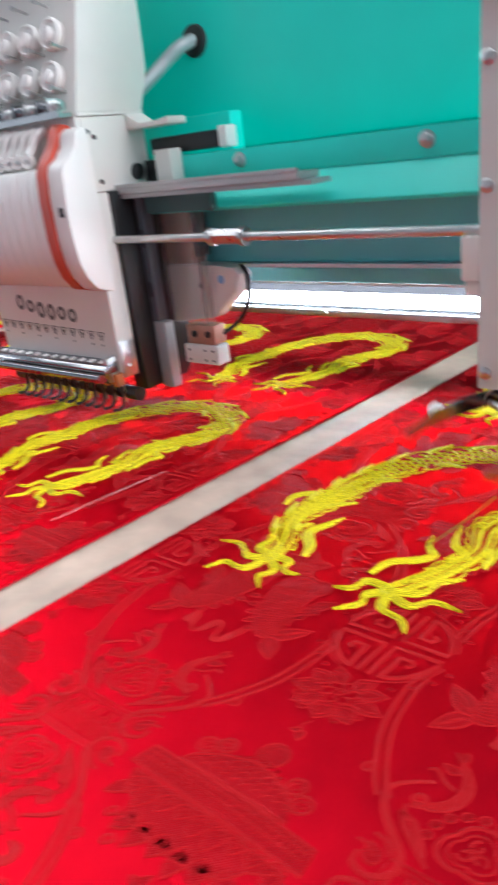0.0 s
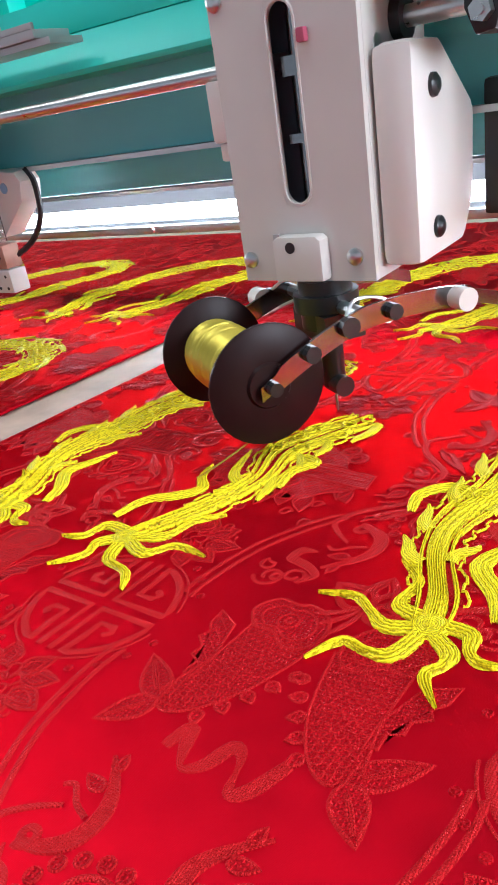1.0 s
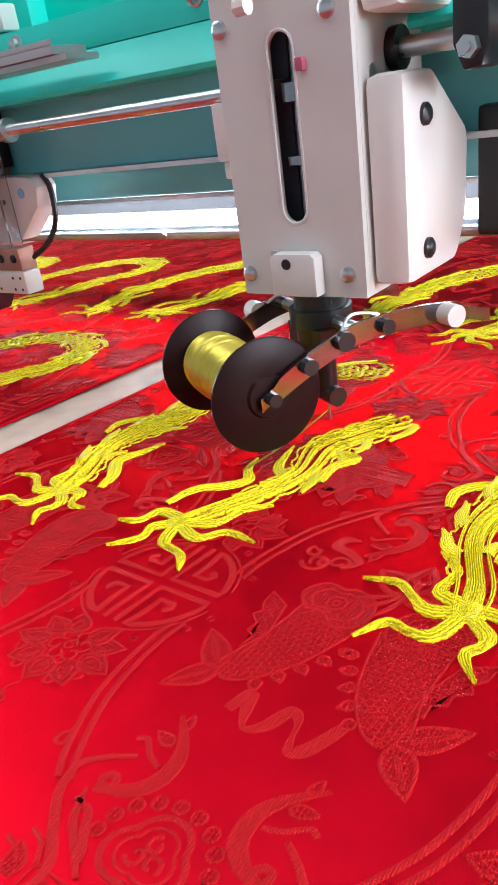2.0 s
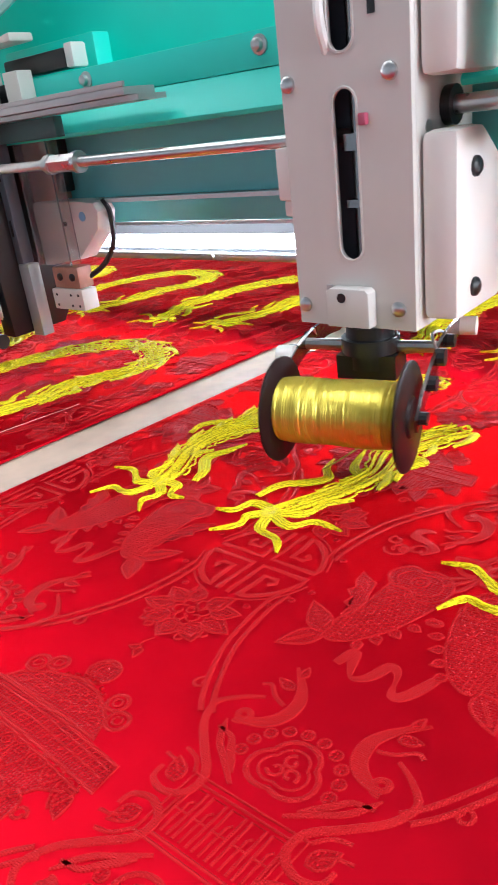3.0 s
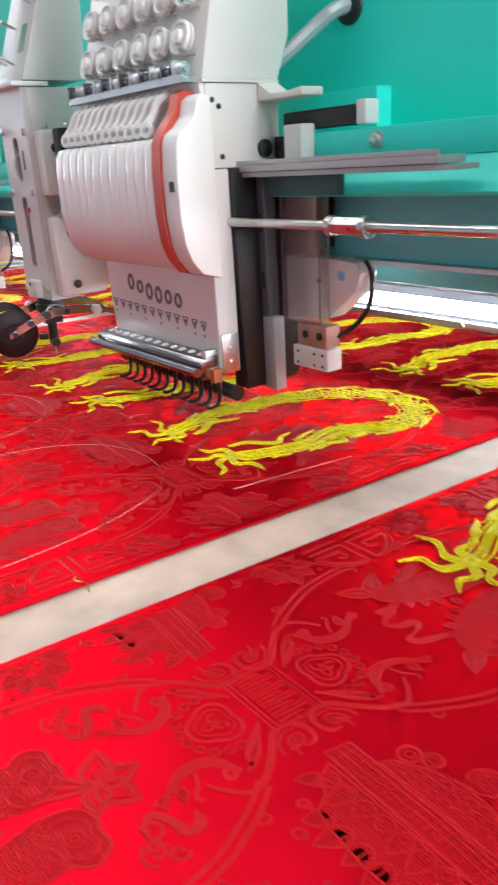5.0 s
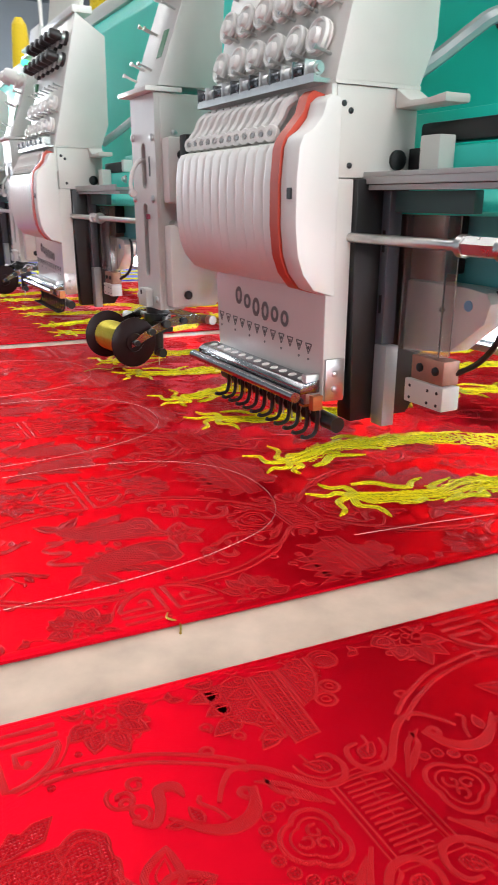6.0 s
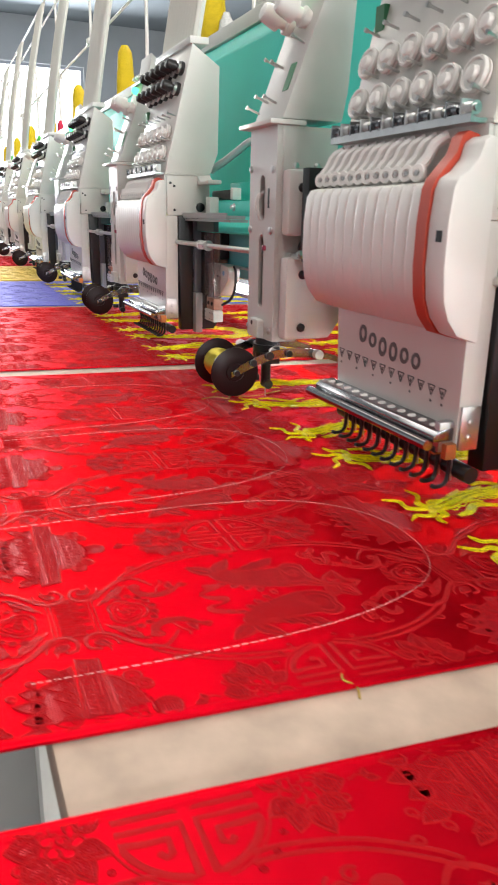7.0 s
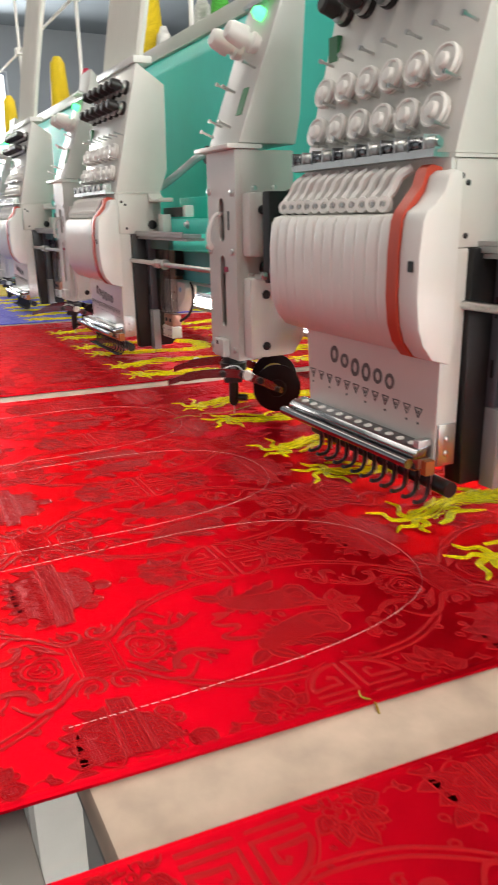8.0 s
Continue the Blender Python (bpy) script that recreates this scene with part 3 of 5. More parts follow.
        part("guide_pin", Shape().cyl(q, q + nrm * 0.014, 0.0012, n=8).cyl(q + nrm * 0.013, q + nrm * 0.016, 0.002, n=8), STEEL, h)
    for row, z in enumerate((0.402, 0.432)):
        for i in range(6):
            q = Vector((-0.688 + i * 0.0305, slope(z), z)) - nrm * 0.001
            part("tension_knob", Shape().lathe(q, nrm, [(0, 0.0095), (0.003, 0.0105), (0.006, 0.0105), (0.0065, 0.0055), (0.014, 0.0052), (0.0145, 0.0082), (0.028, 0.0072), (0.030, 0.0055)], 14), BLACK_PLASTIC, h, "black tension knob")
            part("knob_ring", Shape().lathe(q + nrm * 0.0068, nrm, [(0, 0.0095), (0.004, 0.0095), (0.0042, 0.006)], 14), STEEL, h)
    part("green_tag", Shape().box(-0.703, slope(0.375) - 0.003, 0.366, -0.690, slope(0.375) + 0.004, 0.386), GREEN_LABEL, h, "small green label")
    part("tube_clamp", Shape().box(xl, 0.394, 0.4655, xr, 0.425, 0.476), WHITE_ABS, h, "white thread tube clamp", 0.0015)
    for i in range(12):
        xb = -0.702 + i * 0.0155
        xt = -0.575 + i * 0.0150
        pts = spline([(xb, 0.41, 0.474), (xb * 0.75 + xt * 0.25, 0.425, 0.60), (xb * 0.35 + xt * 0.65, 0.455, 0.80), (xt, 0.50, 1.02)], 4)
        part("thread_tube", Shape().tube(pts, 0.0068, 6), TUBING, h, "milky plastic thread tube")
    # right-hand side
    screw(xr, 0.4102, 0.2258, (1, 0, 0), 0.0075, BLACK, h, "side_knob")
    for y, z in ((0.366, 0.2575), (0.3665, 0.2211), (0.36, 0.262)):
        screw(xr, y, z, (1, 0, 0), 0.0022, BLACK, h)
    part("side_bracket", Shape().prism([(0.3725, 0.2122), (0.3725, 0.15), (0.376, 0.027), (0.434, 0.027), (0.447, 0.045), (0.447, 0.2122)], "x", -0.5275, -0.509), BLACK, h, "black steel side bracket", 0.0015)
    part("bracket_edge", Shape().box(-0.5085, 0.396, 0.090, -0.4995, 0.408, 0.204), SLOT_GREY, h, "worn dark bracket edge", 0.0008)
    part("bracket_foot", Shape().box(-0.5085, 0.396, 0.024, -0.4935, 0.408, 0.0895), GREY_BAR, h, "bare grey metal foot", 0.0008)
    for z0, z1 in ((0.114, 0.128), (0.160, 0.176)):
        part("edge_slot", Shape().box(-0.5053, 0.3952, z0, -0.5030, 0.3962, z1), BLACK, h)
    part("shelf_plate", Shape().box(-0.527, 0.380, 0.2085, -0.315, 0.409, 0.2135).box(-0.527, 0.380, 0.2135, -0.315, 0.3822, 0.217), GREY_BAR, h, "grey sheet-metal shelf", 0.0006)
    part("shelf_under", Shape().box(-0.527, 0.3825, 0.2045, -0.305, 0.409, 0.2080), GREY_BAR, h)
    # added strip that draws the shade under the shelf
    part("shelf_bracket", Shape().box(-0.4990, 0.4000, 0.1890, -0.4200, 0.4085, 0.2040), SHELF_SHADE, h, "added dark strip standing for the shade under the shelf", 0.001)
    part("rod_collar", Shape().cyl((-0.397, 0.371, 0.171), (-0.366, 0.371, 0.171), 0.0064, n=6).cyl((-0.3985, 0.371, 0.171), (-0.3935, 0.371, 0.171), 0.0072).cyl((-0.366, 0.371, 0.171), (-0.3615, 0.371, 0.171), 0.0076), STEEL, h, "polished collar on the guide rod")
    # thread-break unit behind a clear guard
    part("sensor_housing", Shape().prism([(-0.508, 0.1385), (-0.445, 0.1385), (-0.425, 0.1365), (-0.4195, 0.129), (-0.424, 0.114), (-0.456, 0.0885), (-0.508, 0.082)], "y", 0.425, 0.446), WHITE_ABS, h, "off-white sensor housing", 0.003)
    screw(-0.4663, 0.4248, 0.1196, (0, -1, 0), 0.0022, BLACK, h)
    part("sticker", Shape().lathe((-0.4403, 0.4249, 0.1255), (0, -1, 0), [(0, 0.0040), (0.0006, 0.0040)], 16), BLUE_STICKER, h, "small blue sticker")
    part("clear_guard", Shape().box(-0.4990, 0.4125, 0.086, -0.4540, 0.4140, 0.196).box(-0.4555, 0.4142, 0.086, -0.4540, 0.4245, 0.196), CLEAR, h, "clear acrylic guard")
    part("motor_plate", Shape().box(-0.5080, 0.428, 0.139, -0.4740, 0.445, 0.1905), COPPER_PINK, h, "coppery motor plate", 0.001)
    part("motor_block", Shape().box(-0.4738, 0.43, 0.145, -0.4670, 0.445, 0.192), BLACK, h, bevel=0.002)
    part("cutter_block", Shape().box(-0.4832, 0.408, 0.0475, -0.4410, 0.425, 0.0660), WHITE_ABS, h, "small drilled cutter block", 0.0012)
    for x in (-0.4770, -0.4570, -0.4470):
        for z in (0.0515, 0.0610):
            part("drilled_hole", Shape().lathe((x, 0.4081, z), (0, -1, 0), [(0, 0.0013), (0.0004, 0.0013)], 8), BLACK, h)
    part("cutter_clamp", Shape().box(-0.4790, 0.410, 0.0665, -0.4440, 0.426, 0.0850), COPPER_PINK, h, "coppery clamp", 0.001)
    for x in (-0.4690, -0.4520):
        screw(x, 0.4099, 0.0765, (0, -1, 0), 0.0035, BLACK, h)
    part("sensor_cable", Shape().tube(spline([(-0.425, 0.437, 0.137), (-0.418, 0.437, 0.126), (-0.421, 0.437, 0.102), (-0.434, 0.434, 0.084), (-0.4455, 0.424, 0.0745)], 6), 0.0023, 6), BLACK_PLASTIC, h, "thin black cable")
    part("cable_tray", Shape().box(-0.5115, 0.430, 0.2375, -0.4290, 0.446, 0.2520), BLACK, h, "black cable tray", 0.003)
    part("tray_end", Shape().box(-0.4288, 0.430, 0.2370, -0.4190, 0.445, 0.2545), WHITE_ABS, h, bevel=0.002)
    part("tray_arm", Shape().prism([(-0.5125, 0.2605), (-0.460, 0.2605), (-0.460, 0.2670), (-0.478, 0.2650), (-0.497, 0.2655), (-0.5125, 0.2750)], "y", 0.405, 0.428), CREAM, h, bevel=0.002)
    part("foot_block", Shape().box(-0.4900, 0.412, 0.2142, -0.4700, 0.4270, 0.2415), CREAM, h, bevel=0.001)
    part("dark_block", Shape().box(-0.5090, 0.418, 0.2142, -0.4905, 0.4270, 0.2340), BLACK, h, bevel=0.001)
    part("loose_cable", Shape().tube(spline([(-0.516, 0.514, 0.336), (-0.519, 0.497, 0.330), (-0.529, 0.485, 0.319), (-0.540, 0.462, 0.300), (-0.553, 0.442, 0.285)], 6), 0.0062, 8), GREY_BAR, h, "grey corrugated cable")
    # needle foot: rail, clamps, hooks
    rail = Shape().prism([(0.332, 0.053), (0.332, 0.058), (0.336, 0.0615), (0.3502, 0.0635), (0.3502, 0.053)], "x", -0.704, -0.516)
    part("presser_rail", rail, DARK_CHROME, h, "chromed presser rail", 0.001)
    part("rail_bar", Shape().cyl((-0.707, 0.3275, 0.0515), (-0.516, 0.3275, 0.0515), 0.0042), DARK_CHROME, h)
    part("lower_bar", Shape().cyl((-0.700, 0.338, 0.046), (-0.520, 0.338, 0.046), 0.0025), BLACK, h)
    for i in range(12):
        x = -0.690 + i * 0.0145
        part("rail_dot", Shape().lathe((x, 0.3425, 0.0622), (0, -0.15, 1), [(0, 0.0036), (0.0008, 0.0034)], 10), WHITE_ABS, h)
        xh = -0.668 + i * 0.0140
        part("needle_clamp", Shape().box(xh - 0.003, 0.341, 0.040, xh + 0.003, 0.350, 0.0518), BRASS, h)
        hook = Shape().tube(spline([(xh, 0.347, 0.042), (xh, 0.347, 0.026), (xh, 0.344, 0.0195), (xh, 0.337, 0.0180), (xh, 0.333, 0.0195)], 4), 0.0017, 6)
        part("presser_foot", hook, BLACK, h, "black bent presser foot")
        part("needle", Shape().cyl((xh, 0.350, 0.045), (xh, 0.350, 0.022), 0.0006, n=6), STEEL, h)
    part("foot_shaft", Shape().cyl((-0.690, 0.356, 0.034), (-0.498, 0.356, 0.030), 0.0065), BLACK, h, "black foot shaft", 0.0)
    part("latch", Shape().box(-0.5124, 0.3515, 0.046, -0.5105, 0.369, 0.080), STEEL, h, "steel latch plate", 0.0005)
    for z in (0.056, 0.068):
        screw(-0.5105, 0.360, z, (1, 0, 0), 0.0028, STEEL, h)
    part("end_bracket", Shape().box(-0.5235, 0.3375, 0.0445, -0.5165, 0.3502, 0.068), STEEL, h, bevel=0.001)
    # printed mark in plain shapes, and the needle numbers' triangles
    for i, (zl, zh) in enumerate(((0.106, 0.122), (0.104, 0.117), (0.099, 0.1155), (0.0975, 0.114), (0.0985, 0.112), (0.097, 0.1105))):
        x = -0.659 + i * 0.0163
        cz, hz = (zl + zh) / 2, (zh - zl) / 2
        ring = Shape()
        for q in range(20):
            a0, a1 = radians(q * 18), radians(q * 18 + 18)
            ring.prism([(x + 0.0062 + 0.0060 * math.cos(a0), cz + hz * math.sin(a0)), (x + 0.0062 + 0.0060 * math.cos(a1), cz + hz * math.sin(a1)), (x + 0.0062 + 0.0031 * math.cos(a1), cz + hz * 0.55 * math.sin(a1)), (x + 0.0062 + 0.0031 * math.cos(a0), cz + hz * 0.55 * math.sin(a0))], "y", 0.3499, 0.3506)
        part("print_mark", ring, PRINT, h, "dark grey printed ring")
    for i in range(12):
        x, z = -0.688 + i * 0.0140, 0.0905 - i * 0.0005
        tri = Shape()
        for a, b in (((-0.0042, 0.004), (0.0042, 0.004)), ((0.0042, 0.004), (0, -0.004)), ((0, -0.004), (-0.0042, 0.004))):
            dx, dz = b[0] - a[0], b[1] - a[1]
            q = math.hypot(dx, dz)
            nx, nz = -dz / q * 0.0004, dx / q * 0.0004
            tri.prism([(x + a[0] + nx, z + a[1] + nz), (x + b[0] + nx, z + b[1] + nz), (x + b[0] - nx, z + b[1] - nz), (x + a[0] - nx, z + a[1] - nz)], "y", 0.3500, 0.3506)
        tri.box(x - 0.0007, 0.35, z - 0.0005, x + 0.0007, 0.3506, z + 0.002)
        if i % 2 == 0 or i == 11:
            tri.lathe((x, 0.3506, z - 0.0085), (0, -1, 0), [(0, 0.0011), (0.0006, 0.0011)], 8)
        part("printed_triangle", tri, PRINT, h)
    return h


# ---- coiling head with its turning spool ----
AXIS = (-0.128, 0.362)


def coiling_head():
    h = thing("coiling_head", (-0.132, 0.4274, 0.2), "slim cream coiling head carrying a spool of gold thread", "embroidery head", "coiling heads")
    xl, xr, yf = -0.1685, -0.0953, 0.3536
    face = Shape()
    # face sheet round its two slots
    face.box(xl, yf, 0.0735, -0.1395, yf + 0.004, 0.307).box(-0.1245, yf, 0.0735, xr, yf + 0.004, 0.307)
    face.box(-0.1395, yf, 0.0735, -0.1245, yf + 0.004, 0.1095).box(-0.1395, yf, 0.1935, -0.1245, yf + 0.004, 0.2085).box(-0.1395, yf, 0.258, -0.1245, yf + 0.004, 0.307)
    for z0, z1 in ((0.1095, 0.1935), (0.2085, 0.258)):
        for cz, zc, a in ((z1 - 0.0075, z1, 1), (z0 + 0.0075, z0, -1)):
            for sx in (-1, 1):
                bow = [(-0.132 + sx * 0.0075 * math.cos(radians(t)), cz + a * 0.0075 * math.sin(radians(t))) for t in (0, 18, 36, 54, 72, 90)]
                face.prism([(-0.132 + sx * 0.0076, zc + a * 0.0001)] + bow, "y", yf + 0.0001, yf + 0.0039)
    part("face_plate", face, GREY_CREAM, h, "cream enamelled face plate with two upright slots")
    for z0, z1 in ((0.1095, 0.1935), (0.2085, 0.258)):
        ring = Shape()
        pts = []
        for cz, a0 in ((z1 - 0.0072, 0), (z0 + 0.0072, 180)):
            pts += [(-0.132 + 0.0072 * math.cos(radians(a0 + a)), yf + 0.0004, cz + 0.0072 * math.sin(radians(a0 + a))) for a in range(0, 181, 15)]
        pts.append(pts[0])
        part("slot_rim", ring.tube(pts, 0.0009, 6), GREY_CREAM, h)
    part("body", Shape().box(xl + 0.002, yf + 0.03, 0.0745, xr - 0.001, 0.4272, 0.306), GREY_CREAM, h, bevel=0.003)
    part("side_sheet", Shape().box(xr - 0.004, yf + 0.0042, 0.0735, xr, yf + 0.03, 0.307).box(xl, yf + 0.0042, 0.0735, xl + 0.004, yf + 0.03, 0.307), GREY_CREAM, h)
    part("slot_back", Shape().box(xl + 0.0042, yf + 0.020, 0.0745, xr - 0.0042, yf + 0.0225, 0.306), SLOT_GREY, h, "dark inside of the slots")
    part("needle_bar", Shape().cyl((-0.131, yf + 0.012, 0.09), (-0.131, yf + 0.012, 0.30), 0.0042).box(-0.1365, yf + 0.0055, 0.164, -0.1265, yf + 0.018, 0.172).box(-0.1365, yf + 0.0055, 0.136, -0.1265, yf + 0.018, 0.140), DARK_CHROME, h, "steel needle bar in the slot")
    part("narrow_slot", Shape().prism([(-0.1165, 0.222), (-0.1125, 0.222), (-0.1125, 0.243), (-0.1165, 0.243)], "y", yf - 0.0004, yf + 0.001), BLACK, h)
    for x, z in ((-0.1641, 0.1981), (-0.106, 0.1976), (-0.164, 0.0842), (-0.105, 0.0849), (-0.164, 0.265), (-0.104, 0.262)):
        screw(x, yf, z, (0, -1, 0), 0.0042, STEEL, h)
    part("pink_button", Shape().box(-0.1222, yf - 0.004, 0.1755, -0.1180, yf, 0.1812), PINK_KNOB, h, "small pink guide button", 0.001)
    part("lower_block", Shape().prism([(-0.1445, 0.0752), (-0.118, 0.0752), (-0.118, 0.0945), (-0.1205, 0.0965), (-0.142, 0.0965), (-0.1445, 0.0945)], "y", yf - 0.009, yf - 0.0004), GREY_CREAM, h, "cream block", 0.0012)
    part("block_hole", Shape().lathe((-0.1345, yf - 0.0088, 0.0915), (0, -1, 0), [(0, 0.0027), (0.0006, 0.0027)], 12), BLACK, h)
    part("block_recess", Shape().box(-0.1485, yf - 0.0012, 0.0752, -0.1448, yf - 0.0002, 0.0965), GREY_BAR, h)
    lower = [(0.3600, 0.078), (0.418, 0.078), (0.432, 0.098), (0.435, 0.140), (0.392, 0.170), (0.3600, 0.170)]
    part("lower_cover", Shape().prism(lower, "x", xr + 0.0005, -0.0755), WHITE_ABS, h, "glossy cream lower side cover", 0.005)
    upper = [(0.3600, 0.193), (0.428, 0.193), (0.434, 0.205), (0.434, 0.262), (0.3600, 0.262)]
    part("upper_cover", Shape().prism(upper, "x", xr + 0.0005, -0.0755), WHITE_ABS, h, "glossy cream upper side cover", 0.005)
    for y, z in ((0.3801, 0.1512), (0.3803, 0.0919), (0.3760, 0.2435)):
        screw(-0.0757, y, z, (1, 0, 0), 0.0052, BLACK, h, "bolt")
    part("cross_rod", Shape().cyl((xr, 0.392, 0.1795), (0.09, 0.392, 0.1795), 0.0045), STEEL, h, "polished cross rod")
    part("rod_bush", Shape().cyl((xr, 0.392, 0.1795), (xr + 0.005, 0.392, 0.1795), 0.0095), BLACK, h)
    hose = spline([(-0.074, 0.402, 0.252), (-0.046, 0.401, 0.256), (-0.029, 0.399, 0.236), (-0.030, 0.396, 0.206), (-0.042, 0.393, 0.184), (-0.058, 0.392, 0.180)], 6)
    part("black_hose", Shape().tube(hose, 0.0085, 10), BLACK_PLASTIC, h, "thick black hose")
    part("drive_arm", Shape().prism([(-0.057, 0.262), (-0.042, 0.262), (-0.0415, 0.176), (-0.044, 0.167), (-0.052, 0.166), (-0.0565, 0.176)], "y", 0.366, 0.396), BLACK, h, "black steel drive arm", 0.0015)
    part("arm_bolt", Shape().cyl((-0.0485, 0.3655, 0.1745), (-0.0485, 0.3605, 0.1745), 0.0045, n=6).cyl((-0.0485, 0.3605, 0.1745), (-0.0485, 0.3585, 0.1745), 0.0022, n=10), STEEL, h, "hexagon bolt")
    part("drive_box", Shape().box(-0.074, 0.440, 0.085, -0.02, 0.520, 0.150), BLACK, h, bevel=0.003)
    part("left_clip", Shape().box(-0.1845, 0.364, 0.140, xl + 0.003, 0.378, 0.168).box(-0.1825, 0.366, 0.131, xl + 0.003, 0.376, 0.1398), WHITE_ABS, h, "white plastic rod clip", 0.0015)
    # top: lip, cap and leaning tension box
    part("lip", Shape().prism([(xl - 0.012, 0.3075), (xr + 0.004, 0.3075), (xr + 0.004, 0.3125), (xl - 0.012, 0.3125)], "y", 0.343, 0.386), WHITE_ABS, h, "pale lip plate", 0.001)
    part("cap", Shape().box(xl + 0.010, 0.360, 0.2575, xr + 0.001, 0.428, 0.307), GREY_CREAM, h, bevel=0.002)
    for y in (0.376, 0.402):
        screw(xr + 0.001, y, 0.2665, (1, 0, 0), 0.004, STEEL, h)
    lean = [(0.357, 0.3130), (0.430, 0.3130), (0.436, 0.345), (0.445, 0.50), (0.4285, 0.515), (0.424, 0.490)]
    part("tension_box", Shape().prism(lean, "x", xl - 0.002, xr + 0.003), GREY_CREAM, h, "cream leaning tension box", 0.003)
    ln = Vector((0, -1, 0.37)).normalized()
    on = lambda x, z: Vector((x, 0.357 + (z - 0.313) * 0.377, z))
    for x in (-0.157, -0.118):
        q = on(x, 0.415)
        part("thread_knob", Shape().lathe(q, ln, [(-0.001, 0.009), (0.006, 0.011), (0.008, 0.011), (0.010, 0.0075), (0.016, 0.0075), (0.017, 0.0125), (0.034, 0.0105), (0.038, 0.0085), (0.040, 0.003)], 18), WHITE_ABS, h, "white ribbed thread knob")
    for x, z in ((-0.160, 0.375), (-0.14, 0.37), (-0.150, 0.335), (-0.125, 0.332), (-0.165, 0.325), (-0.105, 0.39)):
        q = on(x, z) - ln * 0.001
        part("guide_pin", Shape().cyl(q, q + ln * 0.016, 0.0014, n=8).cyl(q + ln * 0.0155, q + ln * 0.018, 0.0024, n=8), STEEL, h)
    q = on(-0.112, 0.357)
    part("green_tag", Shape().prism([(q.y - 0.0006 - 0.0053, q.z - 0.014), (q.y + 0.002 - 0.0053, q.z - 0.014), (q.y + 0.002 + 0.0053, q.z + 0.014), (q.y - 0.0006 + 0.0053, q.z + 0.014)], "x", -0.119, -0.105), GREEN_LABEL, h, "small green label")
    q = on(-0.126, 0.447)
    part("signal_lamp", Shape().lathe(q - ln * 0.001, ln, [(0, 0.007), (0.008, 0.007), (0.013, 0.004), (0.014, 0.001)], 14), LED_GREEN, h, "glowing green signal lamp")
    for x in (-0.15, -0.13, -0.11):
        q = on(x, 0.47)
        part("clip", Shape().cyl(q, q + ln * 0.012, 0.004, n=10), STEEL, h)
    part("clip_rail", Shape().prism([(0.4060, 0.4600), (0.4140, 0.4600), (0.4170, 0.4640), (0.4060, 0.4640)], "x", xl, xr), STEEL, h)
    lever = Shape().tube(spline([(0.0, 0.012, 0.0), (0.0, -0.006, 0.004), (0.0, -0.016, -0.006), (0.0, -0.020, -0.022), (0.0, -0.018, -0.032)], 5), 0.0026, 8).cyl((-0.003, -0.018, -0.032), (0.003, -0.018, -0.032), 0.004, n=10)
    tl = new("take_up_lever", to_mesh("take_up_lever", lever, WHITE_ABS))
    tl.parent = h
    tagged(tl, "white curved take-up lever")
    o = ORIGIN[h.name]
    tl.location = (-0.141 - o[0], 0.360 - o[1], 0.236 - o[2])
    # turning part, drawn with its axis at the origin and the spool towards +x
    hub = Shape().cyl((0, 0, 0.049), (0, 0, 0.0735), 0.0135, n=20).cyl((0, 0, 0.058), (0, 0, 0.0665), 0.0165, n=20).box(-0.011, -0.017, 0.044, 0.011, 0.017, 0.0575)
    hub.cyl((0, 0, 0.016), (0, 0, 0.049), 0.0060, n=14).cyl((0, -0.004, 0.0175), (0, 0.011, 0.0175), 0.0055, n=12)
    rotor = new("coiling_rotor", to_mesh("coiling_rotor", hub, BLACK))
    rotor.parent = h
    tagged(rotor, "black turning hub with spool and arms")
    rotor.matrix_basis = pose(AXIS[0] - o[0], AXIS[1] - o[1], -o[2], 0, 0, -80)
    R, ZS, HL = 0.052, 0.0405, 0.0335
    wind = random.Random(12)
    wound = [(-HL, 0.0160)]
    for i in range(1, 100):
        t = i / 100
        wound.append((-HL + 2 * HL * t, 0.0176 - 0.0007 * abs(2 * t - 1) ** 3 + 0.0004 * math.sin(t * 11) + (0.00026 if i % 2 else -0.00026) + wind.uniform(-0.00015, 0.00015)))
    wound.append((HL, 0.0160))
    part("spool_winding", Shape().lathe((R, 0, ZS), (0, 1, 0), wound, 28), GOLD_WINDING, rotor, "shiny gold thread winding")
    for s in (-1, 1):
        y = s * HL
        part("spool_flange", Shape().lathe((R, y, ZS), (0, s, 0), [(0, 0.0275), (0.0006, 0.0285), (0.0016, 0.0285), (0.0022, 0.0275), (0.0024, 0.011), (0.0040, 0.010), (0.0042, 0.004)], 36), FLANGE, rotor, "dark brown spool flange")
        ya = s * (HL + 0.0062)
        path = spline([(R + 0.006, 0, 0.0385), (R - 0.012, 0, 0.0475), (R - 0.032, 0, 0.0555), (0.0, 0, 0.0605), (-0.030, 0, 0.0605), (-0.056, 0, 0.0570), (-0.077, 0, 0.0505)], 6)
        arm = Shape()
        n = len(path)
        ring = []
        for i, p in enumerate(path):
            w = 0.0052 if 3 < i < n - 6 else 0.0034
            ring.append((p[0], p[2] + w, p[2] - w))
        outline = [(x, zt) for x, zt, zb in ring] + [(x, zb) for x, zt, zb in reversed(ring)]
        m = len(outline)
        vv = [(x, ya - 0.0009, z) for x, z in outline] + [(x, ya + 0.0009, z) for x, z in outline]
        quads = []
        for i in range(n - 1):
            a, b, c, d = i, i + 1, m - 2 - i, m - 1 - i
            quads += [(a, b, c, d), (m + d, m + c, m + b, m + a)]
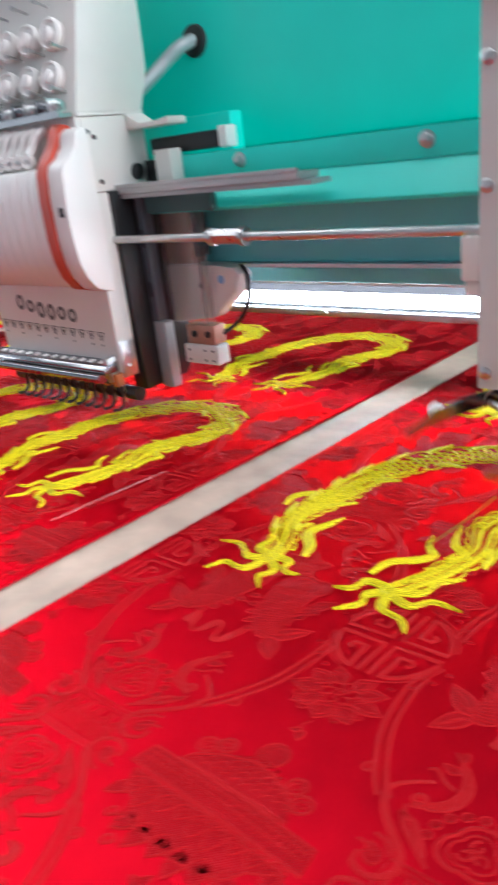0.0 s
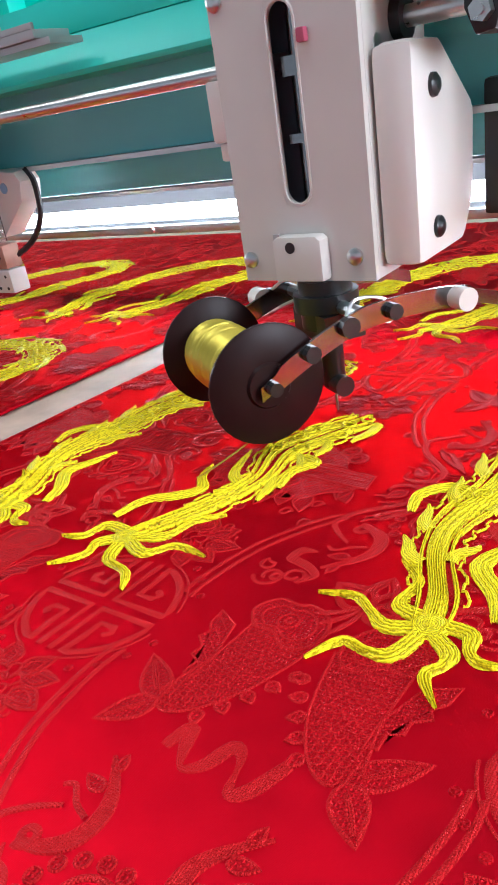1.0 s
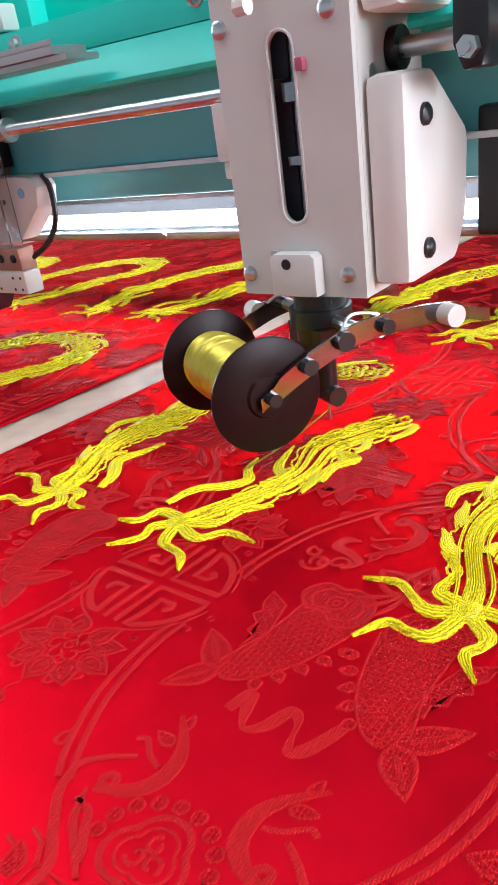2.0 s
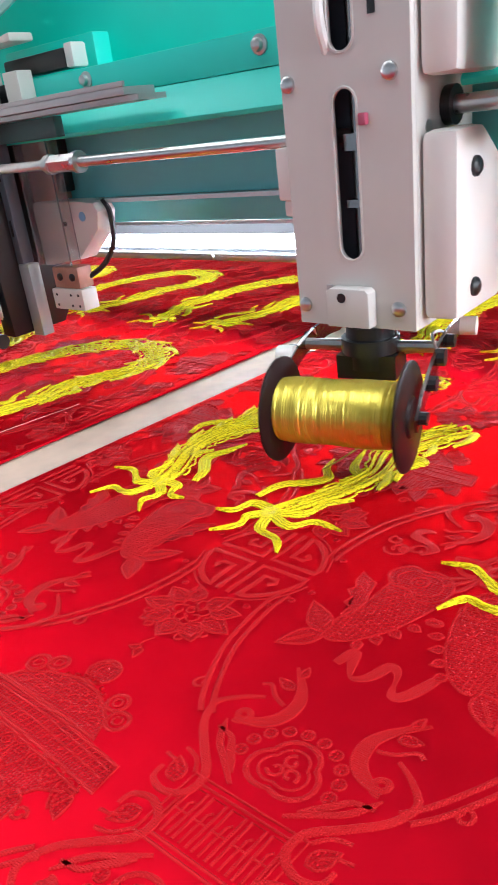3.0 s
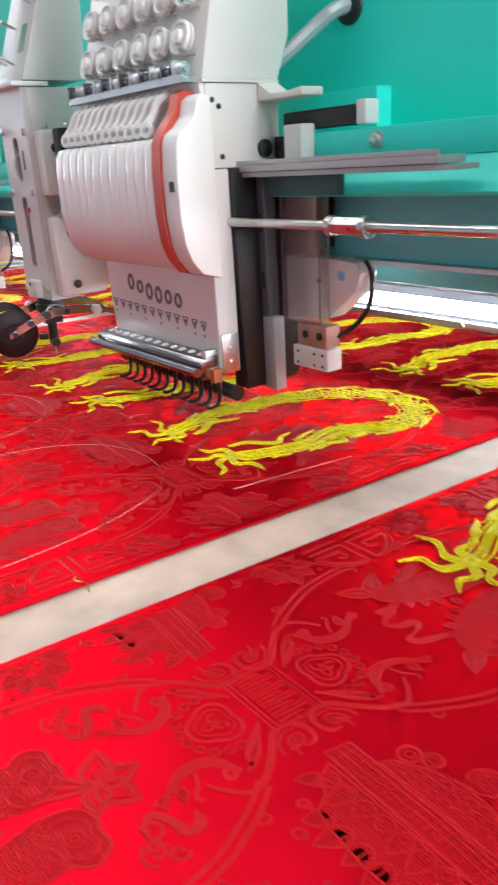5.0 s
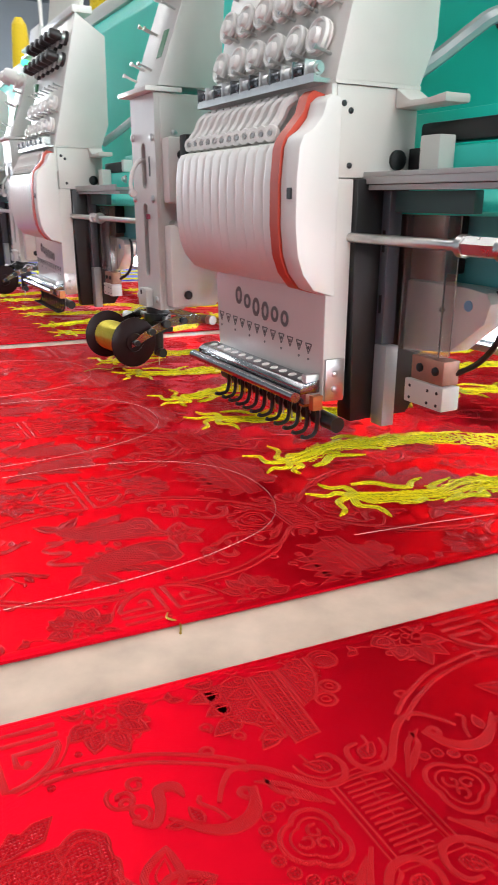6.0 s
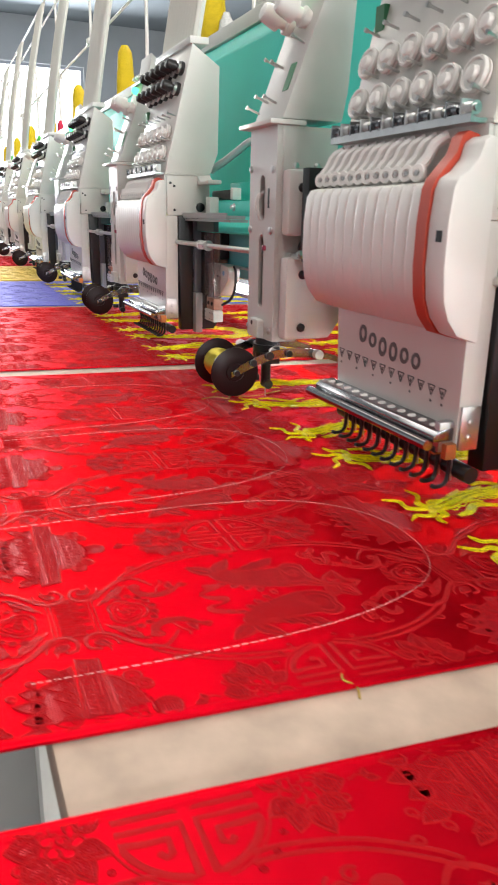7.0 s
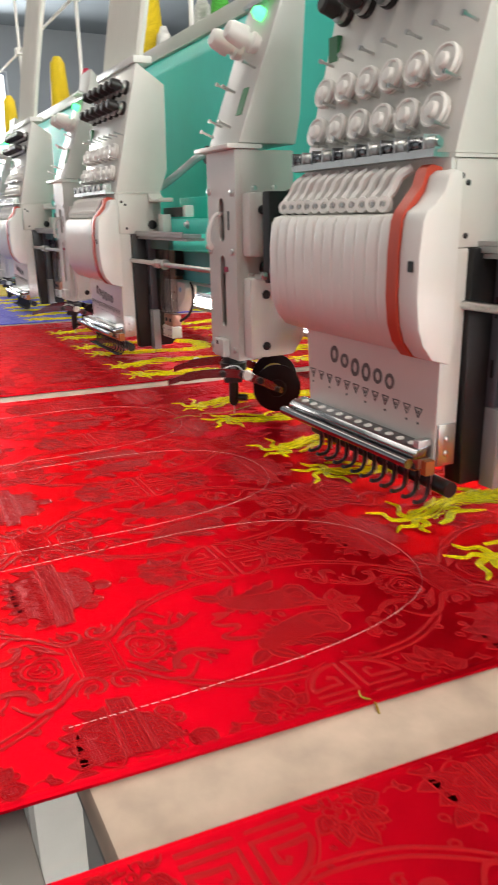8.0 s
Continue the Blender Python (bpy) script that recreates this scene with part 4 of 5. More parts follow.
        quads += [(i, m + i, m + (i + 1) % m, (i + 1) % m) for i in range(m)]
        arm.add(vv, quads)
        part("arm", arm, DARK_CHROME, rotor, "bent polished steel arm")
        bolts = Shape()
        for bx, bz, br in ((R, 0.0405, 0.0034), (R - 0.020, 0.0515, 0.0040), (0.012, 0.059, 0.0048), (-0.012, 0.0605, 0.0038)):
            bolts.cyl((bx, ya, bz), (bx, ya + s * 0.0048, bz), br, n=10)
        part("arm_bolts", bolts, BLACK, rotor)
        kx, kz = (-0.048, 0.0585) if s > 0 else (0.017, 0.0590)
        part("stop_knob", Shape().cyl((kx, ya, kz), (kx, ya + s * 0.010, kz), 0.0056, n=14), WHITE_ABS, rotor, "white plastic stop knob")
        part("cross_pin", Shape().cyl((0.0, s * 0.016, 0.0605), (0.0, s * (HL + 0.0068), 0.0605), 0.0034, n=10).cyl((-0.010, s * 0.012, 0.0545), (-0.010, s * (HL + 0.0068), 0.0575), 0.0026, n=10), ALU, rotor)
        wire = spline([(0.012, ya, 0.063), (0.004, ya - s * 0.004, 0.0685), (-0.008, ya - s * 0.002, 0.067), (-0.016, ya, 0.061)], 5)
        part("spring_wire", Shape().tube(wire, 0.0009, 6), STEEL, rotor)
    part("thread_guide", Shape().cyl((0.006, -0.006, 0.0235), (0.016, -0.010, 0.0235), 0.0040, n=10), BLACK, rotor)
    part("needle", Shape().cyl((AXIS[0], AXIS[1], 0.0165), (AXIS[0], AXIS[1], 0.001), 0.0007, n=8), STEEL, h)
    return h


FLATS = [flat_head()]
COILS = [coiling_head()]
for k in list(range(-1, -9, -1)):
    FLATS.append(copy_thing(FLATS[0], Matrix.Translation((FLATS[0].location.x + k * PITCH, FLATS[0].location.y, FLATS[0].location.z))))
    COILS.append(copy_thing(COILS[0], Matrix.Translation((COILS[0].location.x + k * PITCH, COILS[0].location.y, COILS[0].location.z))))

# ---- thread stand above the beam ----
stand = thing("thread_stand", (-3, 0.6, 0.5455), "thin white tube stand that carries thread cones", "thread stand")
for k in range(-9, 2):
    x = k * PITCH - 0.75
    part("post", Shape().cyl((x, 0.60, 0.5455), (x, 0.60, 1.12), 0.005, n=10), WHITE_ABS, stand)
    part("joint", Shape().box(x - 0.018, 0.585, 0.80, x + 0.018, 0.615, 0.822), WHITE_ABS, stand, bevel=0.002)
for y, z in ((0.60, 0.811), (0.60, 1.10), (0.50, 1.02)):
    part("rail", Shape().cyl((X0, y, z), (X1, y, z), 0.0045, n=10), WHITE_ABS, stand)
CONES = ((-0.905, CONE_YELLOW, 0.13, "tall yellow thread cone"), (-0.575, CONE_GREEN, 0.08, "green thread cone"), (-0.645, CONE_WHITE, 0.075, "white thread cone"), (-0.62, CONE_RED, 0.085, "pinkish red thread cone"), (-0.83, CONE_WHITE, 0.06, "short white thread cone"))
for k in range(-7, 2):
    for cx, mat, hh, label in CONES:
        if (mat is CONE_RED) == (k % 2 == 1) and mat is not CONE_YELLOW:
            continue
        x = cx + k * PITCH
        f = 1.0 if mat is CONE_YELLOW else 0.62
        hh = hh * f
        prof = [(0, 0.024 * f), (0.004, 0.028 * f), (hh * 0.3, 0.027 * f), (hh * 0.95, 0.021 * f), (hh, 0.017 * f), (hh + 0.012, 0.010 * f)]
        solid("thread_cone", Shape().lathe((x, 0.575, 0.5455), (0, 0, 1), prof, 16), mat, label + " standing on the beam", "thread cone", "thread cones")


# ---- damask figures, each drawn round the middle of its emblem or panel ----
FINE = 0.00052        # half the width of a woven outline


def outlined(s, pts, w=FINE, fill=True):
    """A filled leaf or petal with its own raised outline."""
    if fill:
        s.pad(pts, 0.00014)
    s.line(pts + pts[:2], w, 0.00046, 0.00006)


def petal(cx, cy, a, length, w):
    ca, sa = math.cos(a), math.sin(a)
    pts = []
    for i in range(9):
        t = i / 8
        pts.append((t * length, w * math.sin(math.pi * t ** 0.7)))
    loop = pts + [(x, -y) for x, y in reversed(pts[1:-1])]
    return [(cx + x * ca - y * sa, cy + x * sa + y * ca) for x, y in loop]


def tapered(s, pts, w0, w1, steps=6, height=0.0004):
    """A woven stroke that swells from w0 to w1 and closes to a point."""
    p = spline(pts, steps)
    n = len(p)
    s.band(p, [max(0.0004, (w0 + (w1 - w0) * math.sin(math.pi * min(1, 1.25 * i / (n - 1)) * 0.5)) * min(1, 5 * (1 - i / (n - 1)) + 0.12)) for i in range(n)], height, 0.00006, (-1, -0.8, 0.8, 1), (0, 1, 1, 0))


def medallion():
    """Round longevity emblem: four broad angular keys round a cross, with a circle of beads."""
    s, r, w = Shape(), 0.0272, 0.0015
    for sx in (-1, 1):
        for sy in (-1, 1):
            key = [(0.0268, 0.0029), (0.0029, 0.0029), (0.0029, 0.0268)] + arc(0, 0, r, 77, 17, 12) + [(0.0175, 0.0090), (0.0090, 0.0090), (0.0090, 0.0155), (0.0116, 0.0168), (0.0136, 0.0142)]
            s.line([(sx * x, sy * y) for x, y in key], w, 0.0004)
            s.line([(sx * x, sy * y) for x, y in arc(0, 0, 0.0303, 12, 78, 14)], 0.0005)
    for i in range(24):
        if i % 6 in (1, 2, 5, 0):
            a = radians(i * 15 + 45)
            c = arc(0.0352 * math.cos(a), 0.0352 * math.sin(a), 0.0017, 0, 360, 9)[:-1]
            s.pad(c)
    return s


def lotus():
    """A peony in fine outlines under the emblem: curled heart, scalloped petals, side leaves and a small pendant."""
    s = Shape()
    for a, r, ln, w in ((-90, 0.010, 0.012, 0.0062), (-45, 0.011, 0.013, 0.0052), (-135, 0.011, 0.013, 0.0052), (-10, 0.012, 0.015, 0.0046), (190, 0.012, 0.015, 0.0046), (22, 0.011, 0.013, 0.0044), (158, 0.011, 0.013, 0.0044), (55, 0.008, 0.012, 0.0046), (125, 0.008, 0.012, 0.0046)):
        t = radians(a)
        outlined(s, petal(r * 0.75 * math.cos(t), r * 0.75 * math.sin(t), t, ln, w))
        s.line(petal(r * 0.95 * math.cos(t), r * 0.95 * math.sin(t), t, ln * 0.6, w * 0.5), 0.0004, 0.00046)
    for a in range(0, 360, 60):
        t = radians(a + 20)
        s.line(arc(0.0058 * math.cos(t), 0.0052 * math.sin(t), 0.0031, a - 110, a + 200, 12, 0.0018), FINE, 0.0005)
    s.line(arc(0, 0, 0.0030, 0, 480, 16, 0.0010), FINE, 0.0005)
    for sx in (-1, 1):
        s.line(arc(sx * 0.016, -0.009, 0.0034, 90 - sx * 60, 90 + sx * 300, 14, 0.0012), FINE, 0.0005)
        s.line(arc(sx * 0.009, -0.0155, 0.0030, 90 - sx * 60, 90 + sx * 300, 14, 0.0012), FINE, 0.0005)
    s.line(spline([(0.001, -0.021), (-0.001, -0.025), (0.001, -0.029)], 4), 0.0005)
    outlined(s, petal(0.001, -0.028, radians(-70), 0.006, 0.0018))
    outlined(s, petal(0.001, -0.028, radians(-160), 0.005, 0.0014))
    return s


def carp():
    """A leaping carp seen from above: scaled body, heart-shaped head with a ringed eye, crest fins and a forked tail."""
    s = Shape()
    spine = spline([(-0.0315, -0.0275), (-0.026, -0.022), (-0.0205, -0.011), (-0.0175, 0.002), (-0.016, 0.014)], 6)
    n = len(spine)
    wid = [0.0028 + 0.0102 * (i / (n - 1)) ** 0.55 for i in range(n)]
    s.mi = 0
    s.band(spine, wid, 0.00016, 0.00006, (-1, -0.92, 0, 0.92, 1), (0, 1, 1, 1, 0))
    s.mi = 1
    for side in (-1, 1):
        edge = []
        for i, (x, y) in enumerate(spine):
            a, b = spine[max(i - 1, 0)], spine[min(i + 1, n - 1)]
            q = math.hypot(b[0] - a[0], b[1] - a[1])
            edge.append((x - (b[1] - a[1]) / q * wid[i] * side, y + (b[0] - a[0]) / q * wid[i] * side))
        s.line(edge, FINE, 0.00048)
    for i in range(2, n, 1):
        a, b = spine[i - 1], spine[min(i + 1, n - 1)]
        h = math.atan2(b[1] - a[1], b[0] - a[0])
        for j in range(-5, 6):
            o = j * 0.0027 + (0.00135 if i % 2 else 0)
            if abs(o) < wid[i] * 0.86:
                s.line(arc(spine[i][0] - math.sin(h) * o, spine[i][1] + math.cos(h) * o, 0.0016, math.degrees(h) + 95, math.degrees(h) + 265, 5), 0.00026, 0.00024, 0.0002)
    # head: a heart of two lines round the eye
    head = spline([(-0.027, 0.012), (-0.033, 0.020), (-0.028, 0.028), (-0.020, 0.0275), (-0.016, 0.029), (-0.008, 0.026), (-0.004, 0.018), (-0.006, 0.010), (-0.013, 0.0075), (-0.020, 0.0125), (-0.027, 0.012)], 4)
    s.pad(head[:-1], 0.00012)
    s.line(head, 0.0008, 0.0005)
    s.line([(-0.0185 + (x + 0.0185) * 0.72, 0.0185 + (y - 0.0185) * 0.68) for x, y in head], FINE, 0.0005)
    s.line(arc(-0.0185, 0.019, 0.0036, 0, 360, 14), FINE, 0.0005)
    s.line(arc(-0.0185, 0.019, 0.0015, 0, 400, 10), FINE, 0.0005)
    # crest along the back, low fins along the belly
    crest = [(-0.0335, 0.010), (-0.0425, 0.0145), (-0.0415, 0.0075), (-0.0385, 0.0035), (-0.0405, 0.0005), (-0.0360, -0.0030), (-0.0365, -0.0075), (-0.0325, -0.0095), (-0.0330, -0.0150), (-0.0295, -0.0170), (-0.0290, -0.0060)]
    outlined(s, crest)
    for i in range(5):
        s.line([(-0.0400 + 0.002 * i, 0.011 - 0.0052 * i), (-0.0340 + 0.0016 * i, 0.0065 - 0.0050 * i)], 0.0003, 0.0004)
    for i in range(5):
        outlined(s, petal(-0.018 + 0.0037 * i, -0.0255 + 0.006 * i, radians(-60 + 14 * i), 0.0055, 0.0020))
    for tip, k in (((-0.0475, -0.0130), 1), ((-0.0430, -0.0420), -1)):
        dx, dy = tip[0] + 0.0315, tip[1] + 0.0275
        a = math.atan2(dy, dx)
        ln = math.hypot(dx, dy)
        outlined(s, petal(-0.0315, -0.0275, a, ln, 0.0046), 0.0007)
        for w in (-0.16, 0.0, 0.16):
            s.line([(-0.0315 + t * ln * math.cos(a + w * (1 - t)), -0.0275 + t * ln * math.sin(a + w * (1 - t))) for t in (0.2, 0.5, 0.85)], 0.00034, 0.0004)
    return s


def ribbon():
    s = Shape()
    p = spline([(-0.017, -0.003), (-0.0150, 0.0055), (-0.0115, -0.001), (-0.008, -0.0065), (-0.003, -0.003), (0.0, 0.0055), (0.0045, 0.003), (0.008, -0.0065), (0.0125, -0.004), (0.0165, 0.0075)], 5)
    n = len(p)
    w = [0.0007 + 0.0018 * abs(math.sin(math.pi * (i / n * 2.6 + 0.2))) for i in range(n)]
    s.band(p, w, 0.00036, 0.00006, (-1, -0.75, -0.45, 0, 0.45, 0.75, 1), (0, 1, 0.5, 0.8, 0.5, 1, 0))
    return s


def fret_knot():
    """A panel of upright keys between two beaded rosettes, with leaf blades at its corners."""
    s = Shape()
    for w, hh in ((0.0215, 0.0125), (0.0190, 0.0102)):
        s.line([(-w, -hh), (w, -hh), (w, hh), (-w, hh), (-w, -hh)], 0.0006, 0.00044)
    for i in range(5):
        x = -0.0150 + 0.0075 * i
        s.line([(x - 0.0026, -0.0085), (x - 0.0026, 0.0085), (x + 0.0026, 0.0085), (x + 0.0026, -0.0085)], 0.0006, 0.00044)
        s.line([(x, -0.0085), (x, 0.003), (x + 0.0012, 0.0045)], 0.0005, 0.00044)
        s.line([(x - 0.0026, 0.0), (x + 0.0026, 0.0)], 0.0004, 0.00044)
    for sy in (-1, 1):
        cy = sy * 0.029
        lobes = []
        for k in range(73):
            a = radians(k * 5)
            r = 0.0085 + 0.0030 * abs(math.cos(1.5 * (a - sy * math.pi / 2)))
            lobes.append((r * math.cos(a) * 1.1, cy + r * math.sin(a)))
        s.line(lobes[::2], 0.0010, 0.0005)
        s.line([(x * 0.70, cy + (y - cy) * 0.70) for x, y in lobes[::2]], FINE, 0.0005)
        for k in range(3):
            a = 90 * sy + 120 * k
            s.line(arc(0.0030 * math.cos(radians(a)), cy + 0.0030 * math.sin(radians(a)), 0.0030, a, a + 330, 12, 0.0010), 0.0007, 0.0005)
        for k in range(10):
            t = radians(-6 + 192 * k / 9) * sy
            c = arc(0.0170 * math.cos(t), cy + 0.0150 * math.sin(t), 0.0021, 0, 360, 11)[:-1]
            outlined(s, c, 0.0004)
        for sx in (-1, 1):
            tapered(s, [(sx * 0.010, sy * 0.0150), (sx * 0.018, sy * 0.0210), (sx * 0.025, sy * 0.0265), (sx * 0.030, sy * 0.0350)], 0.0007, 0.0013)
            s.line([(sx * x, sy * y) for x, y in spline([(0.022, 0.0125), (0.026, 0.017), (0.0315, 0.0185)], 4)], 0.0008)
    return s


def basket():
    """A treasure basket on a thick bar: domed heap above, fringed skirt below, looped ribbons and a round fruit."""
    s = Shape()
    outlined(s, [(-0.046, -0.006), (-0.044, 0.005), (0.0, 0.004), (0.042, 0.0), (0.044, -0.011), (0.0, -0.008)], 0.0008)
    for k in (0.0, -0.0035):
        s.line([(-0.043, 0.002 + k), (0.0, 0.0015 + k), (0.041, -0.0025 + k)], 0.0005, 0.00046)
    for i in range(26):
        x = -0.041 + 0.0032 * i
        s.line([(x, -0.0055 - 0.00004 * i), (x + 0.0015, 0.0035 - 0.00012 * i)], 0.00028, 0.0004)
    dome = [(-0.030, 0.0055), (-0.027, 0.0105), (-0.017, 0.0165), (-0.004, 0.0205), (0.009, 0.0190), (0.021, 0.0120), (0.026, 0.0035), (0.0, 0.0050)]
    outlined(s, dome, 0.0008)
    for row, (y, k) in enumerate(((0.0080, 9), (0.0118, 7), (0.0155, 5))):
        for i in range(k):
            x = -0.002 + (i - (k - 1) / 2) * 0.0052
            s.line(arc(x, y, 0.0025, -10, 190, 7), 0.0004, 0.0004)
    fruit = arc(0.0005, 0.0275, 0.0066, 0, 360, 18)[:-1]
    outlined(s, fruit, 0.0006)
    for k in (-1, 0, 1):
        s.line(arc(0.0005 + k * 0.0022, 0.0275, 0.0048, 60, 120 + 180, 8), 0.0003, 0.0004)
    for i in range(7):
        c = arc(-0.010 + 0.0035 * i, 0.0225 - 0.00035 * (i - 3) ** 2, 0.0010, 0, 360, 7)[:-1]
        s.pad(c, 0.0004)
    for cx, cy, r in ((-0.026, 0.0175, 0.0042), (-0.0185, 0.0215, 0.0038), (0.0185, 0.0195, 0.0040), (0.0255, 0.0135, 0.0042)):
        s.line(arc(cx, cy, r, 0, 370, 16), 0.0009, 0.00046)
        s.line(arc(cx, cy, r * 0.45, 0, 370, 10), 0.0005, 0.00046)
    # skirt
    outlined(s, [(-0.041, -0.0085), (-0.037, -0.0160), (-0.030, -0.0200), (-0.026, -0.0270), (-0.018, -0.0290), (0.0, -0.0310), (0.016, -0.0300), (0.024, -0.0265), (0.028, -0.0200), (0.036, -0.0160), (0.040, -0.0135), (0.0, -0.0095)], 0.0006)
    for i in range(9):
        x = -0.034 + 0.0086 * i
        p = petal(x, -0.0100, radians(-90 + (x * 250)), 0.0105 + 0.003 * math.sin(i * 1.7), 0.0038)
        s.line(p + p[:2], 0.0005, 0.00046)
        s.line(arc(x, -0.0135, 0.0016, 0, 360, 8), 0.0003, 0.00046)
    for i in range(6):
        x = -0.021 + 0.0086 * i
        outlined(s, petal(x, -0.0235, radians(-90 + 10 * (i - 2.5)), 0.0120 + 0.003 * (i % 2), 0.0042))
        s.line([(x, -0.025), (x, -0.031)], 0.0004, 0.00046)
    for sx in (-1, 1):
        outlined(s, petal(sx * 0.036, -0.0150, radians(-90 + sx * 35), 0.011, 0.0030))
        s.line(arc(sx * 0.0315, -0.0290, 0.0030, 0, 400, 14, 0.0012), 0.0007)
        s.line(arc(sx * 0.0225, -0.0385, 0.0030, 0, 400, 14, 0.0012), 0.0007)
    return s


def cloud():
    """Curled cloud heads with a trailing tail, above each carp."""
    s = Shape()
    for cx, cy, r, a, turn in ((-0.0035, -0.003, 0.0060, 200, 420), (0.0045, 0.0, 0.0048, -40, 400), (-0.0080, 0.003, 0.0036, 120, 380), (-0.0010, -0.003, 0.0028, 0, 330)):
        p = arc(cx, cy, r, a, a + turn, 20, r * 0.3)
        s.line(p, 0.0009, 0.00046)
    tapered(s, [(0.007, -0.003), (0.0115, 0.003), (0.005, 0.0075), (-0.0025, 0.0095), (-0.002, 0.0150), (0.004, 0.0165)], 0.0010, 0.0024)
    return s


def bow():
    """A knotted sash between the two carps: four loops and loose ends."""
    s = Shape()
    for a, ln, w in ((155, 0.0180, 0.0058), (92, 0.0170, 0.0056), (30, 0.0180, 0.0058), (-25, 0.0140, 0.0046)):
        p = petal(0, 0, radians(a), ln, w)
        s.line(p + p[:2], 0.0014, 0.00046)
        q = petal(0.004 * math.cos(radians(a)), 0.004 * math.sin(radians(a)), radians(a), ln * 0.55, w * 0.4)
        s.line(q + q[:2], 0.0004, 0.00046)
    for a in (215, 235, 255):
        t = radians(a)
        tapered(s, [(0.001 * math.cos(t), 0.001 * math.sin(t)), (0.009 * math.cos(t + 0.1), 0.009 * math.sin(t + 0.1)), (0.018 * math.cos(t), 0.018 * math.sin(t))], 0.0007, 0.0011)
    c = arc(0, 0, 0.0026, 0, 360, 10)[:-1]
    outlined(s, c)
    return s


def scroll():
    """One quarter of the ogee frame round a key panel: double band, S-shaped stem, bud, leaf scroll and crescent leaf."""
    s = Shape()
    # double band, from the emblem's rim down to the knot
    base = [(-0.0600, 0.1010), (-0.0605, 0.0920), (-0.0590, 0.0790), (-0.0555, 0.0640), (-0.0495, 0.0510), (-0.0430, 0.0400), (-0.0375, 0.0335)]
    for o, w in ((-0.0024, 0.0011), (0.0018, 0.0011)):
        s.line(spline([(x + o, y + o * 0.3) for x, y in base], 5), w, 0.00044)
    s.line(arc(-0.0505, 0.0430, 0.0030, 60, 440, 14, 0.0011), 0.0008)
    # S stem
    p = spline([(-0.0260, 0.0500), (-0.0330, 0.0455), (-0.0385, 0.0390), (-0.0355, 0.0300), (-0.0270, 0.0215), (-0.0190, 0.0140), (-0.0185, 0.0060), (-0.0250, 0.0020), (-0.0315, 0.0040), (-0.0325, 0.0090)], 5)
    n = len(p)
    s.band(p, [0.0008 + 0.0008 * math.sin(math.pi * i / (n - 1)) for i in range(n)], 0.00044, 0.00006, (-1, -0.7, 0.7, 1), (0, 1, 1, 0))
    outlined(s, petal(-0.0250, 0.0065, radians(125), 0.0100, 0.0030))
    s.line(spline([(-0.0265, 0.0095), (-0.0305, 0.0125), (-0.0355, 0.0135)], 4), 0.0007)
    tapered(s, [(-0.0300, 0.0310), (-0.0235, 0.0300), (-0.0190, 0.0250), (-0.0125, 0.0185)], 0.0006, 0.0014)
    # crescent leaf that rises from a curl
    c = spline([(-0.0285, 0.0375), (-0.0220, 0.0385), (-0.0160, 0.0435), (-0.0145, 0.0520), (-0.0185, 0.0600), (-0.0265, 0.0680)], 5)
    n = len(c)
    s.band(c, [0.0006 + 0.0023 * math.sin(math.pi * (i / (n - 1)) ** 0.9) for i in range(n)], 0.0004, 0.00006, (-1, -0.82, -0.6, 0, 0.6, 0.82, 1), (0, 1, 0.45, 0.45, 0.45, 1, 0))
    s.line(arc(-0.0270, 0.0395, 0.0036, 250, 620, 16, 0.0012), 0.0012)
    s.line(spline([(-0.0180, 0.0500), (-0.0235, 0.0520), (-0.0285, 0.0560), (-0.0315, 0.0545)], 4), 0.0009)
    outlined(s, petal(-0.0205, 0.0580, radians(165), 0.0080, 0.0020))
    outlined(s, petal(-0.0220, 0.0640, radians(100), 0.0060, 0.0016))
    for k in range(5):
        t = 0.25 + 0.13 * k
        x, y = c[int(t * (n - 1))]
        s.line([(x - 0.0012, y - 0.0008), (x + 0.0012, y + 0.0010)], 0.0003, 0.0004)
    return s


# ---- embroidered dragons ----
def wavy(a, b, w0, w1, swing, turns=1.0, n=16):
    dx, dy = b[0] - a[0], b[1] - a[1]
    q = math.hypot(dx, dy)
    pts, ws = [], []
    for i in range(n + 1):
        t = i / n
        o = swing * math.sin(2 * math.pi * turns * t) * (0.35 + 0.65 * min(1, 2.2 * (1 - t)))
        pts.append((a[0] + dx * t - dy / q * o, a[1] + dy * t + dx / q * o))
        ws.append(w0 + (w1 - w0) * t ** 0.85 + 0.0010 * math.sin(math.pi * t))
    return pts, ws


STITCH = 0.0016


def corded(s, pts, widths, height, z=0.0002, cords=4):
    """A stitched band of cords laid side by side, rounded over as a whole."""
    rows, rise = [-1.0], [0.0]
    for k in range(cords):
        for part_way, h in ((0.5, 1.0), (1.0, 0.45)):
            r = -1 + 2 * (k + part_way) / cords
            rows.append(r)
            rise.append(h * (0.55 + 0.45 * math.sqrt(max(0.0, 1 - r * r))) if r < 0.999 else 0.0)
    return s.band(pts, widths, height, z, tuple(rows), tuple(rise))


def toe(points):
    p = spline(points, 7)
    n = len(p)
    return corded(Shape(), p, [0.0004 + 0.0027 * (1 - i / (n - 1)) ** 0.8 + 0.0008 * math.sin(2 * math.pi * i / (n - 1)) ** 2 for i in range(n)], STITCH * 0.9)


def palm():
    return Shape().band(arc(0, 0, 0.0033, 0, 360, 14), [0.0033] * 15, STITCH * 0.9, 0.0002)


